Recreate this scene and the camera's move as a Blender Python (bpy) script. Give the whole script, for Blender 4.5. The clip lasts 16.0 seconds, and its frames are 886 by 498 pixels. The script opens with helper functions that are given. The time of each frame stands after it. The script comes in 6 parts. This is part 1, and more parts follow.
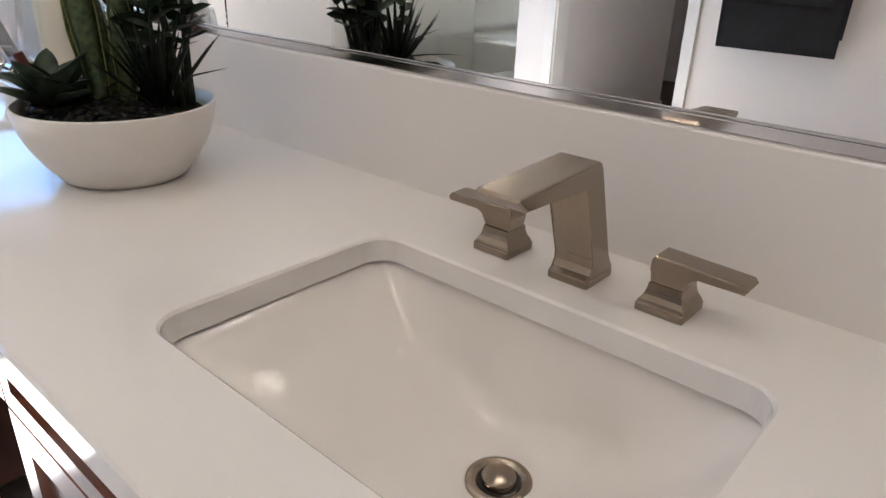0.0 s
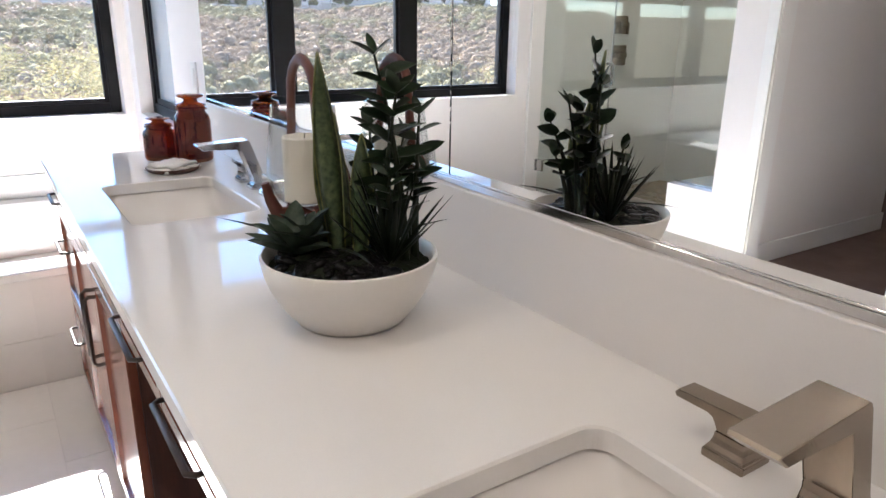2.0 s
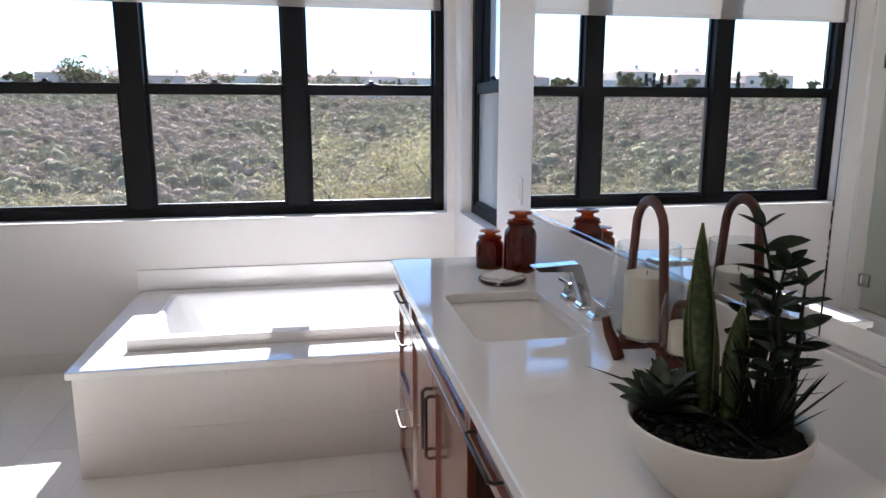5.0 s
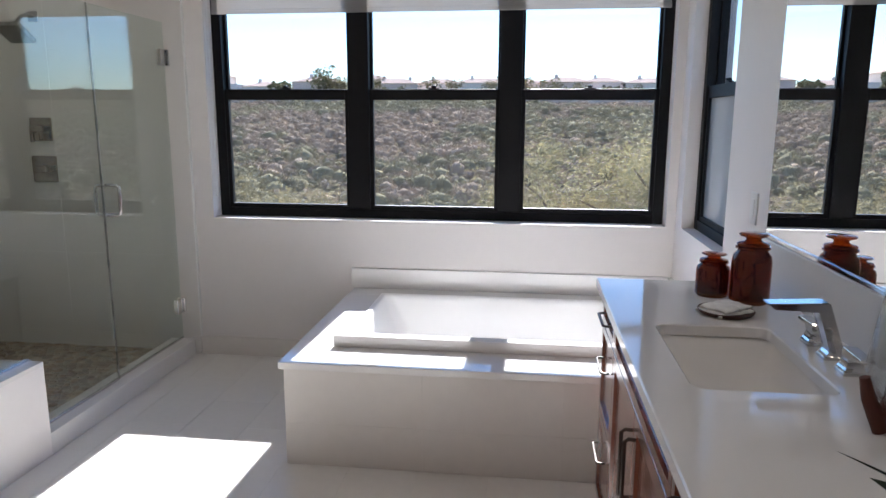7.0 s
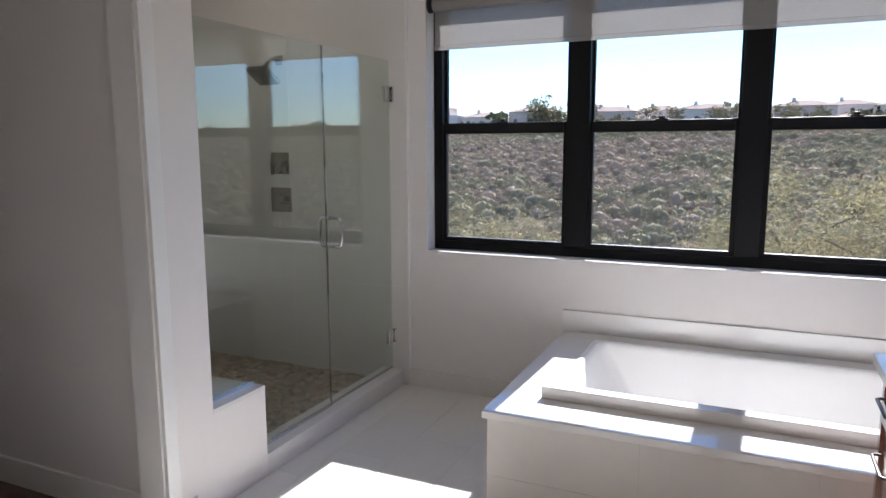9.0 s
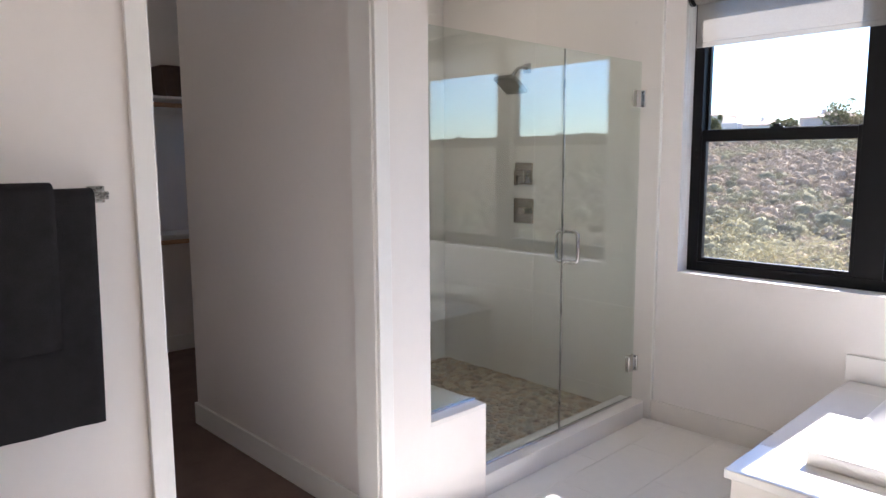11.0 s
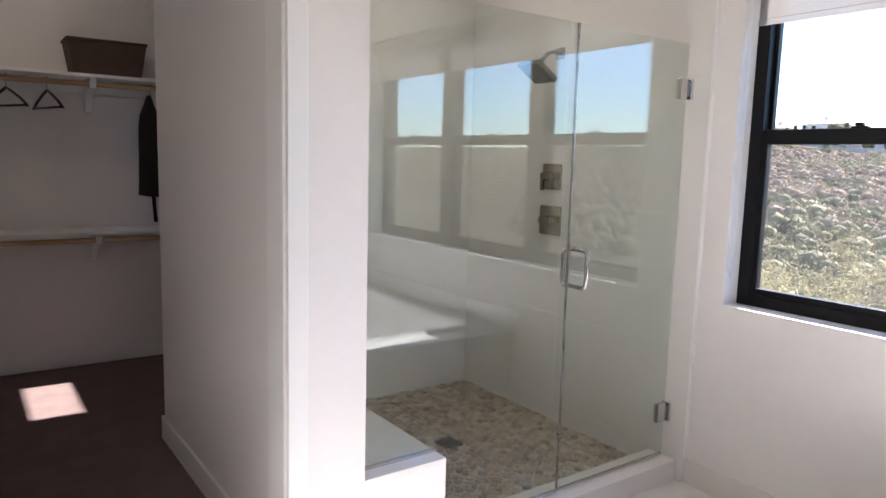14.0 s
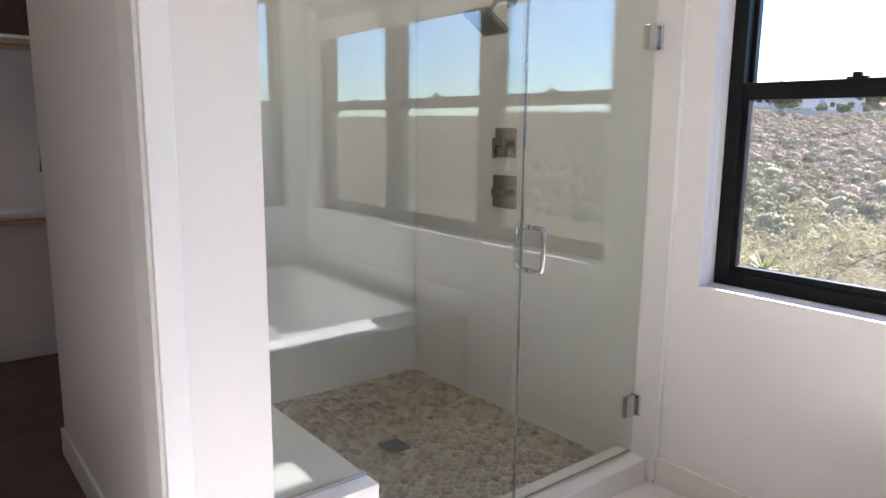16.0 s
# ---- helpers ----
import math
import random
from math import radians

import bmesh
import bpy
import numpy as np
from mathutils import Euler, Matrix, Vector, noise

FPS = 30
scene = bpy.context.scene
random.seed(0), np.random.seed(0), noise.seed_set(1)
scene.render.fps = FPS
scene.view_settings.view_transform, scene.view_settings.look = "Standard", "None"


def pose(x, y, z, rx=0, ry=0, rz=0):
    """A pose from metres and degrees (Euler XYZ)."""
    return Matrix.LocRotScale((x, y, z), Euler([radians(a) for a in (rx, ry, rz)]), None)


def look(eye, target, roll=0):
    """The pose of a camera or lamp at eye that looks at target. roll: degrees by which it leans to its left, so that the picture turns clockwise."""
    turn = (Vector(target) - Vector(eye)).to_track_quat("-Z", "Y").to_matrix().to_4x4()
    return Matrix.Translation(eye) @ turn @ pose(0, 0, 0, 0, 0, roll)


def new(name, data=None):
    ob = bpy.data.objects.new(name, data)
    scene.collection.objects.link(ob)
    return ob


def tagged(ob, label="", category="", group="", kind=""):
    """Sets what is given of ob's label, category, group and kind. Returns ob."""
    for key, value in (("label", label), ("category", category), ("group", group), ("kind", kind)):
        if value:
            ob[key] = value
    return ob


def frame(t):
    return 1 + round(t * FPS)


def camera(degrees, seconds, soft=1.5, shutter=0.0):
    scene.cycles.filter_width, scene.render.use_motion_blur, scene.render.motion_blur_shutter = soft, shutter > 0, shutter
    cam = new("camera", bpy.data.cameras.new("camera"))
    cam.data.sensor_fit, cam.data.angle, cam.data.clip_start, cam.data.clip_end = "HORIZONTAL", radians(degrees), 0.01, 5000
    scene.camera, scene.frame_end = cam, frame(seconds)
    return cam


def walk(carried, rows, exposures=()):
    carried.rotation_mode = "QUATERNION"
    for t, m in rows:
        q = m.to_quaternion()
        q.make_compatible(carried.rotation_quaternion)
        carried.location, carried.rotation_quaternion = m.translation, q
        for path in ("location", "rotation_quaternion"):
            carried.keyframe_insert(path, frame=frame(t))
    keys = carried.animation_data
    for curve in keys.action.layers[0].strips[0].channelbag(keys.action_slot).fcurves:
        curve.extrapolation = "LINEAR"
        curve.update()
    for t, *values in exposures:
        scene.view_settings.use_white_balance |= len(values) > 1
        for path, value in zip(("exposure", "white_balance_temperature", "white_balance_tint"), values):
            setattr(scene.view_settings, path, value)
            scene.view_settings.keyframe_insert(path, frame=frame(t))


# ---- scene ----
cam = camera(65.6, 16.0)
PATH = [
    (0, (-0.677, -0.296, 1.223), (0.706, 0.896, 0.406), 1.9),
    (0.5, (-0.676, -0.275, 1.247), (0.634, 1.024, 0.474), 1.7),
    (1, (-0.68, -0.254, 1.274), (0.536, 1.158, 0.548), 1.5),
    (1.5, (-0.68, -0.233, 1.306), (0.438, 1.272, 0.61), 0.3),
    (2, (-0.688, -0.22, 1.329), (0.371, 1.362, 0.718), 0.9),
    (2.5, (-0.705, -0.21, 1.36), (0.317, 1.42, 0.814), 1.3),
    (3, (-0.719, -0.2, 1.385), (0.228, 1.49, 0.89), 1.1),
    (3.5, (-0.747, -0.183, 1.417), (0.102, 1.566, 0.948), 0.5),
    (4, (-0.788, -0.177, 1.427), (-0.096, 1.652, 1.004), 0.2),
    (4.5, (-0.843, -0.188, 1.446), (-0.315, 1.699, 1.048), 0.0),
    (6.8, (-0.802, -0.056, 1.456), (-0.98, 1.9, 1.079), 0.3),
    (7, (-0.8, -0.028, 1.451), (-1.039, 1.922, 1.078), 0.2),
    (7.5, (-0.833, 0.026, 1.462), (-1.204, 1.958, 1.101), 0.4),
    (8, (-0.87, 0.06, 1.473), (-1.383, 1.963, 1.13), 0.4),
    (8.5, (-0.882, 0.109, 1.473), (-1.519, 1.977, 1.148), 0.1),
    (9, (-0.876, 0.176, 1.478), (-1.697, 1.976, 1.185), -0.2),
    (9.5, (-0.867, 0.225, 1.486), (-1.895, 1.918, 1.211), -0.3),
    (10, (-0.852, 0.267, 1.487), (-2.094, 1.811, 1.219), -0.3),
    (10.2, (-0.848, 0.284, 1.484), (-2.15, 1.778, 1.218), -0.3),
    (12.5, (-1.014, 0.879, 1.464), (-2.54, 2.146, 1.207), 0.1),
    (13, (-0.996, 1.024, 1.468), (-2.573, 2.227, 1.208), 0.5),
    (13.5, (-0.981, 1.126, 1.465), (-2.582, 2.297, 1.21), 0.9),
    (14, (-0.993, 1.18, 1.46), (-2.605, 2.334, 1.2), 1.5),
    (14.5, (-1.039, 1.25, 1.454), (-2.626, 2.436, 1.178), 1.5),
    (15, (-1.131, 1.333, 1.444), (-2.689, 2.545, 1.119), 1.5),
    (15.5, (-1.22, 1.421, 1.451), (-2.761, 2.647, 1.101), 1.2),
    (16, (-1.279, 1.521, 1.443), (-2.818, 2.751, 1.097), 0.6),
]
walk(cam, [(t, look(eye, target, roll)) for t, eye, target, roll in PATH],
     exposures=[(0.0, 2.93, 6000, 11), (1.5, 3.12, 5950, 11), (2.5, 3.02, 5950, 11), (3.5, 2.58, 5950, 11), (4.0, 2.52, 5900, 11), (4.5, 2.38, 5850, 11), (7.0, 1.88, 5850, 11), (9.0, 1.75, 5900, 12), (9.5, 1.85, 5900, 12), (10.0, 2.18, 5950, 13), (12.5, 2.74, 6050, 15), (16.0, 2.80, 6000, 14)])

# ---- daylight ----
SUN_WAY = Vector((-0.035, -1.0, -0.765))
world = bpy.data.worlds.new("sky")
scene.world = world
world.use_nodes = True
wn = world.node_tree
sky = wn.nodes.new("ShaderNodeTexSky")
sky.sky_type = "NISHITA"
sky.sun_disc = False
sky.sun_elevation = radians(36.8)
sky.sun_rotation = radians(3)
sky.dust_density = 0.02
sky.air_density = 1.2
sky.ozone_density = 4.5
wn.nodes["Background"].inputs["Strength"].default_value = 0.075
tone = wn.nodes.new("ShaderNodeMix")
tone.data_type, tone.blend_type = "RGBA", "MULTIPLY"
tone.inputs[0].default_value, tone.inputs[7].default_value = 1.0, (0.86, 0.95, 1.10, 1)
wn.links.new(sky.outputs[0], tone.inputs[6])
wn.links.new(tone.outputs[2], wn.nodes["Background"].inputs["Color"])
sun_data = bpy.data.lights.new("sun", "SUN")
sun_data.energy, sun_data.angle, sun_data.color = 5.0, radians(0.6), (1.0, 0.95, 0.88)
sun = new("sun", sun_data)
sun.matrix_world = look((0, 20, 30), Vector((0, 20, 30)) + SUN_WAY)


# ---- building helpers ----
ORIGIN = {}


def thing(name, at, label, category, group="", kind=""):
    ob = new(name)
    ob.empty_display_size = 0.05
    ob.location = at
    ORIGIN[ob.name] = Vector(at)
    return tagged(ob, label, category, group, kind)


def part(name, bm, material, parent=None, label="", smooth=False):
    """Links a bmesh in world coordinates as one mesh object under a thing or a part."""
    base = ORIGIN[parent.name] if parent else Vector((0, 0, 0))
    mesh = bpy.data.meshes.new(name)
    if parent:
        bmesh.ops.translate(bm, verts=bm.verts, vec=-base)
    bmesh.ops.recalc_face_normals(bm, faces=bm.faces)
    if smooth:
        for f in bm.faces:
            f.smooth = True
    bm.to_mesh(mesh)
    bm.free()
    if smooth is True:
        mesh.set_sharp_from_angle(angle=radians(40))
    mesh.materials.append(material)
    ob = new(name, mesh)
    if parent:
        ob.parent = parent
    ORIGIN[ob.name] = base
    if label:
        tagged(ob, label)
    return ob


def solo(name, bm, material, at, label, category, group="", kind="", smooth=False):
    """A thing of a single mesh, with its origin at its base."""
    bmesh.ops.translate(bm, verts=bm.verts, vec=-Vector(at))
    ob = part(name, bm, material, None, "", smooth)
    ob.location = at
    ORIGIN[ob.name] = Vector(at)
    return tagged(ob, label, category, group, kind)


def setting(name, bm, material, label="", category="", smooth=False):
    ob = part(name, bm, material, None, label, smooth)
    return tagged(ob, "", category, "", "structure")


def box(bm, x0, x1, y0, y1, z0, z1, bev=0.0, seg=2):
    r = bmesh.ops.create_cube(bm, size=1.0, matrix=Matrix.LocRotScale(((x0 + x1) / 2, (y0 + y1) / 2, (z0 + z1) / 2), None, (x1 - x0, y1 - y0, z1 - z0)))
    if bev > 0:
        edges = list({e for v in r["verts"] for e in v.link_edges})
        bmesh.ops.bevel(bm, geom=edges, offset=bev, segments=seg, profile=0.5, affect="EDGES")
    return bm


def boxed(x0, x1, y0, y1, z0, z1, bev=0.0, seg=2):
    return box(bmesh.new(), x0, x1, y0, y1, z0, z1, bev, seg)


def cyl(bm, a, b, r0, r1=None, n=16, caps=True):
    """A cylinder or cone from a to b."""
    a, b = Vector(a), Vector(b)
    way = b - a
    m = Matrix.Translation((a + b) / 2) @ way.to_track_quat("Z", "Y").to_matrix().to_4x4()
    bmesh.ops.create_cone(bm, cap_ends=caps, segments=n, radius1=r0, radius2=r0 if r1 is None else r1, depth=way.length, matrix=m)
    return bm


def tube(bm, pts, r, n=10, flat=1.0, taper=None, up=(0, 0, 1)):
    """A swept tube along points, with an elliptical section."""
    pts = [Vector(p) for p in pts]
    rings = []
    for i, p in enumerate(pts):
        way = (pts[min(i + 1, len(pts) - 1)] - pts[max(i - 1, 0)]).normalized()
        side = way.cross(Vector(up))
        if side.length < 1e-4:
            side = way.cross(Vector((0, 1, 0)))
        side.normalize()
        top = side.cross(way).normalized()
        k = r * (taper[i] if taper else 1.0)
        rings.append([bm.verts.new(p + side * math.cos(2 * math.pi * j / n) * k + top * math.sin(2 * math.pi * j / n) * k * flat) for j in range(n)])
    for a, b in zip(rings, rings[1:]):
        for j in range(n):
            bm.faces.new((a[j], a[(j + 1) % n], b[(j + 1) % n], b[j]))
    bm.faces.new(rings[0][::-1])
    bm.faces.new(rings[-1])
    return bm


def lathe(bm, profile, centre, n=40):
    """Turns (radius, height) rows round the upright axis at centre."""
    cx, cy, cz = centre
    rings = []
    for r, z in profile:
        if r < 1e-5:
            rings.append([bm.verts.new((cx, cy, cz + z))])
        else:
            rings.append([bm.verts.new((cx + r * math.cos(2 * math.pi * j / n), cy + r * math.sin(2 * math.pi * j / n), cz + z)) for j in range(n)])
    for a, b in zip(rings, rings[1:]):
        for j in range(n):
            k = (j + 1) % n
            if len(a) == 1 and len(b) > 1:
                bm.faces.new((a[0], b[k], b[j]))
            elif len(b) == 1 and len(a) > 1:
                bm.faces.new((a[j], a[k], b[0]))
            elif len(a) > 1:
                bm.faces.new((a[j], a[k], b[k], b[j]))
    return bm


def prism(bm, outline, axis, lo, hi):
    """Extrudes a closed 2D outline along an axis ('x', 'y' or 'z')."""
    def at(p, h):
        return {"x": (h, p[0], p[1]), "y": (p[0], h, p[1]), "z": (p[0], p[1], h)}[axis]
    a = [bm.verts.new(at(p, lo)) for p in outline]
    b = [bm.verts.new(at(p, hi)) for p in outline]
    bm.faces.new(a[::-1])
    bm.faces.new(b)
    for i in range(len(a)):
        j = (i + 1) % len(a)
        bm.faces.new((a[i], a[j], b[j], b[i]))
    return bm


def rounded(cx, cy, hx, hy, r, n=6):
    """A rounded rectangle's outline."""
    out = []
    for sx, sy, a0 in ((1, 1, 0), (-1, 1, 90), (-1, -1, 180), (1, -1, 270)):
        for i in range(n + 1):
            a = radians(a0 + 90 * i / n)
            out.append((cx + sx * (hx - r) + r * math.cos(a), cy + sy * (hy - r) + r * math.sin(a)))
    return out


def densify(outline, step=0.03):
    """Adds points along the long straight sides of an outline."""
    out = []
    for i, a in enumerate(outline):
        b = outline[(i + 1) % len(outline)]
        k = max(1, int(round(math.hypot(b[0] - a[0], b[1] - a[1]) / step)))
        out += [(a[0] + (b[0] - a[0]) * j / k, a[1] + (b[1] - a[1]) * j / k) for j in range(k)]
    return out


def pierced(bm, axis, a0, a1, lo, hi, z0, z1, holes):
    """A wall whose length runs along axis from a0 to a1, with openings (start, end, sill, head) through it."""
    cuts = sorted({a0, a1, *[h[0] for h in holes], *[h[1] for h in holes]})
    for s, e in zip(cuts, cuts[1:]):
        spans, z = [], z0
        for h in sorted((h for h in holes if h[0] <= s and h[1] >= e), key=lambda q: q[2]):
            if h[2] > z:
                spans.append((z, h[2]))
            z = h[3]
        if z < z1:
            spans.append((z, z1))
        for b, t in spans:
            if axis == "x":
                box(bm, s, e, lo, hi, b, t)
            else:
                box(bm, lo, hi, s, e, b, t)
    bmesh.ops.remove_doubles(bm, verts=bm.verts, dist=1e-5)
    return bm


# ---- materials ----
def shader(name):
    m = bpy.data.materials.new(name)
    m.use_nodes = True
    nt = m.node_tree
    return m, nt, nt.nodes["Principled BSDF"]


def noise_node(nt, scale, detail=4.0, rough=0.55, stretch=(1, 1, 1)):
    co = nt.nodes.new("ShaderNodeTexCoord")
    mp = nt.nodes.new("ShaderNodeMapping")
    mp.inputs["Scale"].default_value = stretch
    tx = nt.nodes.new("ShaderNodeTexNoise")
    tx.inputs["Scale"].default_value, tx.inputs["Detail"].default_value, tx.inputs["Roughness"].default_value = scale, detail, rough
    nt.links.new(co.outputs["Object"], mp.inputs["Vector"])
    nt.links.new(mp.outputs[0], tx.inputs["Vector"])
    return tx


def ramp_node(nt, source, stops):
    rp = nt.nodes.new("ShaderNodeValToRGB")
    while len(rp.color_ramp.elements) < len(stops):
        rp.color_ramp.elements.new(0.5)
    for el, (pos, col) in zip(rp.color_ramp.elements, stops):
        el.position, el.color = pos, (*col, 1)
    nt.links.new(source, rp.inputs["Fac"])
    return rp


def surface(name, col, rough=0.5, metal=0.0, var=0.05, scale=6.0, fine=60.0, bump=0.05, bump_scale=150.0, stretch=(1, 1, 1), rough_var=0.08, coat=0.0, spread=0.0, depth=0.002):
    """A painted, stone, metal or cloth surface: colour drifts at two scales, the gloss varies, and fine relief lies on it."""
    m, nt, b = shader(name)
    big, small = noise_node(nt, scale, 5), noise_node(nt, fine, 3, stretch=stretch)
    mix = nt.nodes.new("ShaderNodeMath")
    mix.operation = "MULTIPLY_ADD"
    mix.inputs[1].default_value = 0.5
    half = nt.nodes.new("ShaderNodeMath")
    half.operation = "MULTIPLY"
    half.inputs[1].default_value = 0.5
    nt.links.new(big.outputs["Fac"], half.inputs[0])
    nt.links.new(small.outputs["Fac"], mix.inputs[0])
    nt.links.new(half.outputs[0], mix.inputs[2])
    lo = tuple(max(0.0, c * (1 - var)) for c in col)
    hi = tuple(min(1.0, c * (1 + var)) for c in col)
    rp = ramp_node(nt, mix.outputs[0], [(0.3, lo), (0.7, hi)])
    nt.links.new(rp.outputs[0], b.inputs["Base Color"])
    if spread > 0:
        info = nt.nodes.new("ShaderNodeObjectInfo")
        hsv = nt.nodes.new("ShaderNodeHueSaturation")
        mr = nt.nodes.new("ShaderNodeMapRange")
        mr.inputs["To Min"].default_value, mr.inputs["To Max"].default_value = 1 - spread, 1 + spread
        nt.links.new(info.outputs["Random"], mr.inputs["Value"])
        nt.links.new(mr.outputs[0], hsv.inputs["Value"])
        nt.links.new(rp.outputs[0], hsv.inputs["Color"])
        nt.links.new(hsv.outputs[0], b.inputs["Base Color"])
    rr = nt.nodes.new("ShaderNodeMapRange")
    rr.inputs["To Min"].default_value, rr.inputs["To Max"].default_value = max(0.02, rough - rough_var), min(1.0, rough + rough_var)
    nt.links.new(mix.outputs[0], rr.inputs["Value"])
    nt.links.new(rr.outputs[0], b.inputs["Roughness"])
    b.inputs["Metallic"].default_value = metal
    b.inputs["Coat Weight"].default_value = coat
    if bump > 0:
        tx = noise_node(nt, bump_scale, 3, stretch=stretch)
        bp = nt.nodes.new("ShaderNodeBump")
        bp.inputs["Strength"].default_value, bp.inputs["Distance"].default_value = bump, depth
        nt.links.new(tx.outputs["Fac"], bp.inputs["Height"])
        nt.links.new(bp.outputs[0], b.inputs["Normal"])
    return m


def timber(name, dark, light, stretch, rough=0.3, coat=0.3):
    m, nt, b = shader(name)
    tx = noise_node(nt, 9.0, 8, 0.6, stretch)
    fine = noise_node(nt, 55.0, 4, 0.7, stretch)
    add = nt.nodes.new("ShaderNodeMath")
    add.operation = "MULTIPLY_ADD"
    add.inputs[1].default_value = 0.35
    nt.links.new(fine.outputs["Fac"], add.inputs[0])
    nt.links.new(tx.outputs["Fac"], add.inputs[2])
    rp = ramp_node(nt, add.outputs[0], [(0.45, dark), (0.68, tuple((a + c) / 2 for a, c in zip(dark, light))), (0.9, light)])
    nt.links.new(rp.outputs[0], b.inputs["Base Color"])
    b.inputs["Roughness"].default_value = rough
    b.inputs["Coat Weight"].default_value = coat
    b.inputs["Coat Roughness"].default_value = 0.15
    bp = nt.nodes.new("ShaderNodeBump")
    bp.inputs["Strength"].default_value, bp.inputs["Distance"].default_value = 0.08, 0.001
    nt.links.new(fine.outputs["Fac"], bp.inputs["Height"])
    nt.links.new(bp.outputs[0], b.inputs["Normal"])
    return m


def glazing(name, tint, gloss=(0.95, 0.97, 0.96), base=0.04, veil=0.0, veil_col=(0.6, 0.6, 0.6)):
    """Clear sheet glass: straight through, with a reflection that grows towards grazing angles."""
    m = bpy.data.materials.new(name)
    m.use_nodes = True
    nt = m.node_tree
    nt.nodes.remove(nt.nodes["Principled BSDF"])
    out = nt.nodes["Material Output"]
    tr, gl, mx, lw = (nt.nodes.new("ShaderNode" + k) for k in ("BsdfTransparent", "BsdfGlossy", "MixShader", "LayerWeight"))
    tr.inputs["Color"].default_value = (*tint, 1)
    gl.inputs["Color"].default_value, gl.inputs["Roughness"].default_value = (*gloss, 1), 0.0
    lw.inputs["Blend"].default_value = 0.5
    pw, ma = nt.nodes.new("ShaderNodeMath"), nt.nodes.new("ShaderNodeMath")
    pw.operation, ma.operation = "POWER", "MULTIPLY_ADD"
    pw.inputs[1].default_value, ma.inputs[1].default_value, ma.inputs[2].default_value = 5.0, 1 - base, base
    nt.links.new(lw.outputs["Facing"], pw.inputs[0])
    nt.links.new(pw.outputs[0], ma.inputs[0])
    nt.links.new(ma.outputs[0], mx.inputs["Fac"])
    last = tr
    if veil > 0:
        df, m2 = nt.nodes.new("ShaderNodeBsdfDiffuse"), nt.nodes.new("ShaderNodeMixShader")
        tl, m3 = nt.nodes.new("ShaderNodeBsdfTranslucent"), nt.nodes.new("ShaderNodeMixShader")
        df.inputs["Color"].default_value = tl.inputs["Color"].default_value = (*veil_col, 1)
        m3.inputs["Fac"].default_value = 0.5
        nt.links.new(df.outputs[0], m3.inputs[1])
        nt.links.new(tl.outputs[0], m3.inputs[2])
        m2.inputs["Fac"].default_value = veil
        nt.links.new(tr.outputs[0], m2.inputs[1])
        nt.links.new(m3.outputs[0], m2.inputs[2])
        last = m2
    nt.links.new(last.outputs[0], mx.inputs[1])
    nt.links.new(gl.outputs[0], mx.inputs[2])
    nt.links.new(mx.outputs[0], out.inputs["Surface"])
    return m


def foliage(name, dark, light, rough=0.45, scale=30.0, island=True, through_light=0.25):
    """Leaf colour that varies from leaf to leaf, with some light coming through."""
    m, nt, b = shader(name)
    tx = noise_node(nt, scale, 3)
    rp = ramp_node(nt, tx.outputs["Fac"], [(0.3, dark), (0.7, light)])
    col = rp.outputs[0]
    if island:
        geo = nt.nodes.new("ShaderNodeNewGeometry")
        hsv = nt.nodes.new("ShaderNodeHueSaturation")
        mr = nt.nodes.new("ShaderNodeMapRange")
        mr.inputs["To Min"].default_value, mr.inputs["To Max"].default_value = 0.65, 1.4
        nt.links.new(geo.outputs["Random Per Island"], mr.inputs["Value"])
        nt.links.new(mr.outputs[0], hsv.inputs["Value"])
        nt.links.new(col, hsv.inputs["Color"])
        col = hsv.outputs[0]
    nt.links.new(col, b.inputs["Base Color"])
    b.inputs["Roughness"].default_value = rough
    if through_light > 0:
        tl, mx = nt.nodes.new("ShaderNodeBsdfTranslucent"), nt.nodes.new("ShaderNodeMixShader")
        mx.inputs["Fac"].default_value = through_light
        nt.links.new(col, tl.inputs["Color"])
        nt.links.new(b.outputs[0], mx.inputs[1])
        nt.links.new(tl.outputs[0], mx.inputs[2])
        nt.links.new(mx.outputs[0], nt.nodes["Material Output"].inputs["Surface"])
    return m


PAINT = surface("wall_paint", (0.80, 0.762, 0.737), 0.6, var=0.015, scale=2.0, fine=30, bump=0.12, bump_scale=260, depth=0.001)
CEILING = surface("ceiling_paint", (0.82, 0.81, 0.79), 0.8, var=0.01, bump=0.1, bump_scale=200, depth=0.001)
TRIM = surface("trim_paint", (0.82, 0.81, 0.79), 0.35, var=0.012, scale=3, bump=0.04, bump_scale=80)
QUARTZ = surface("white_quartz", (0.80, 0.780, 0.758), 0.065, var=0.02, scale=3.0, fine=420, bump=0.008, bump_scale=90, rough_var=0.03)
HONED = surface("honed_white_quartz", (0.80, 0.772, 0.748), 0.34, var=0.02, scale=3.0, fine=420, bump=0.008, bump_scale=90, rough_var=0.03)
CERAMIC = surface("glazed_ceramic", (0.83, 0.80, 0.77), 0.21, var=0.01, scale=4, fine=20, bump=0.0, rough_var=0.02, coat=0.2)
TILE = surface("floor_tile", (0.76, 0.735, 0.70), 0.3, var=0.03, scale=2.5, fine=24, bump=0.03, bump_scale=60, spread=0.025)
WALL_TILE = surface("shower_tile", (0.74, 0.715, 0.685), 0.28, var=0.005, scale=1.2, fine=6, bump=0.0, spread=0.012, rough_var=0.02)
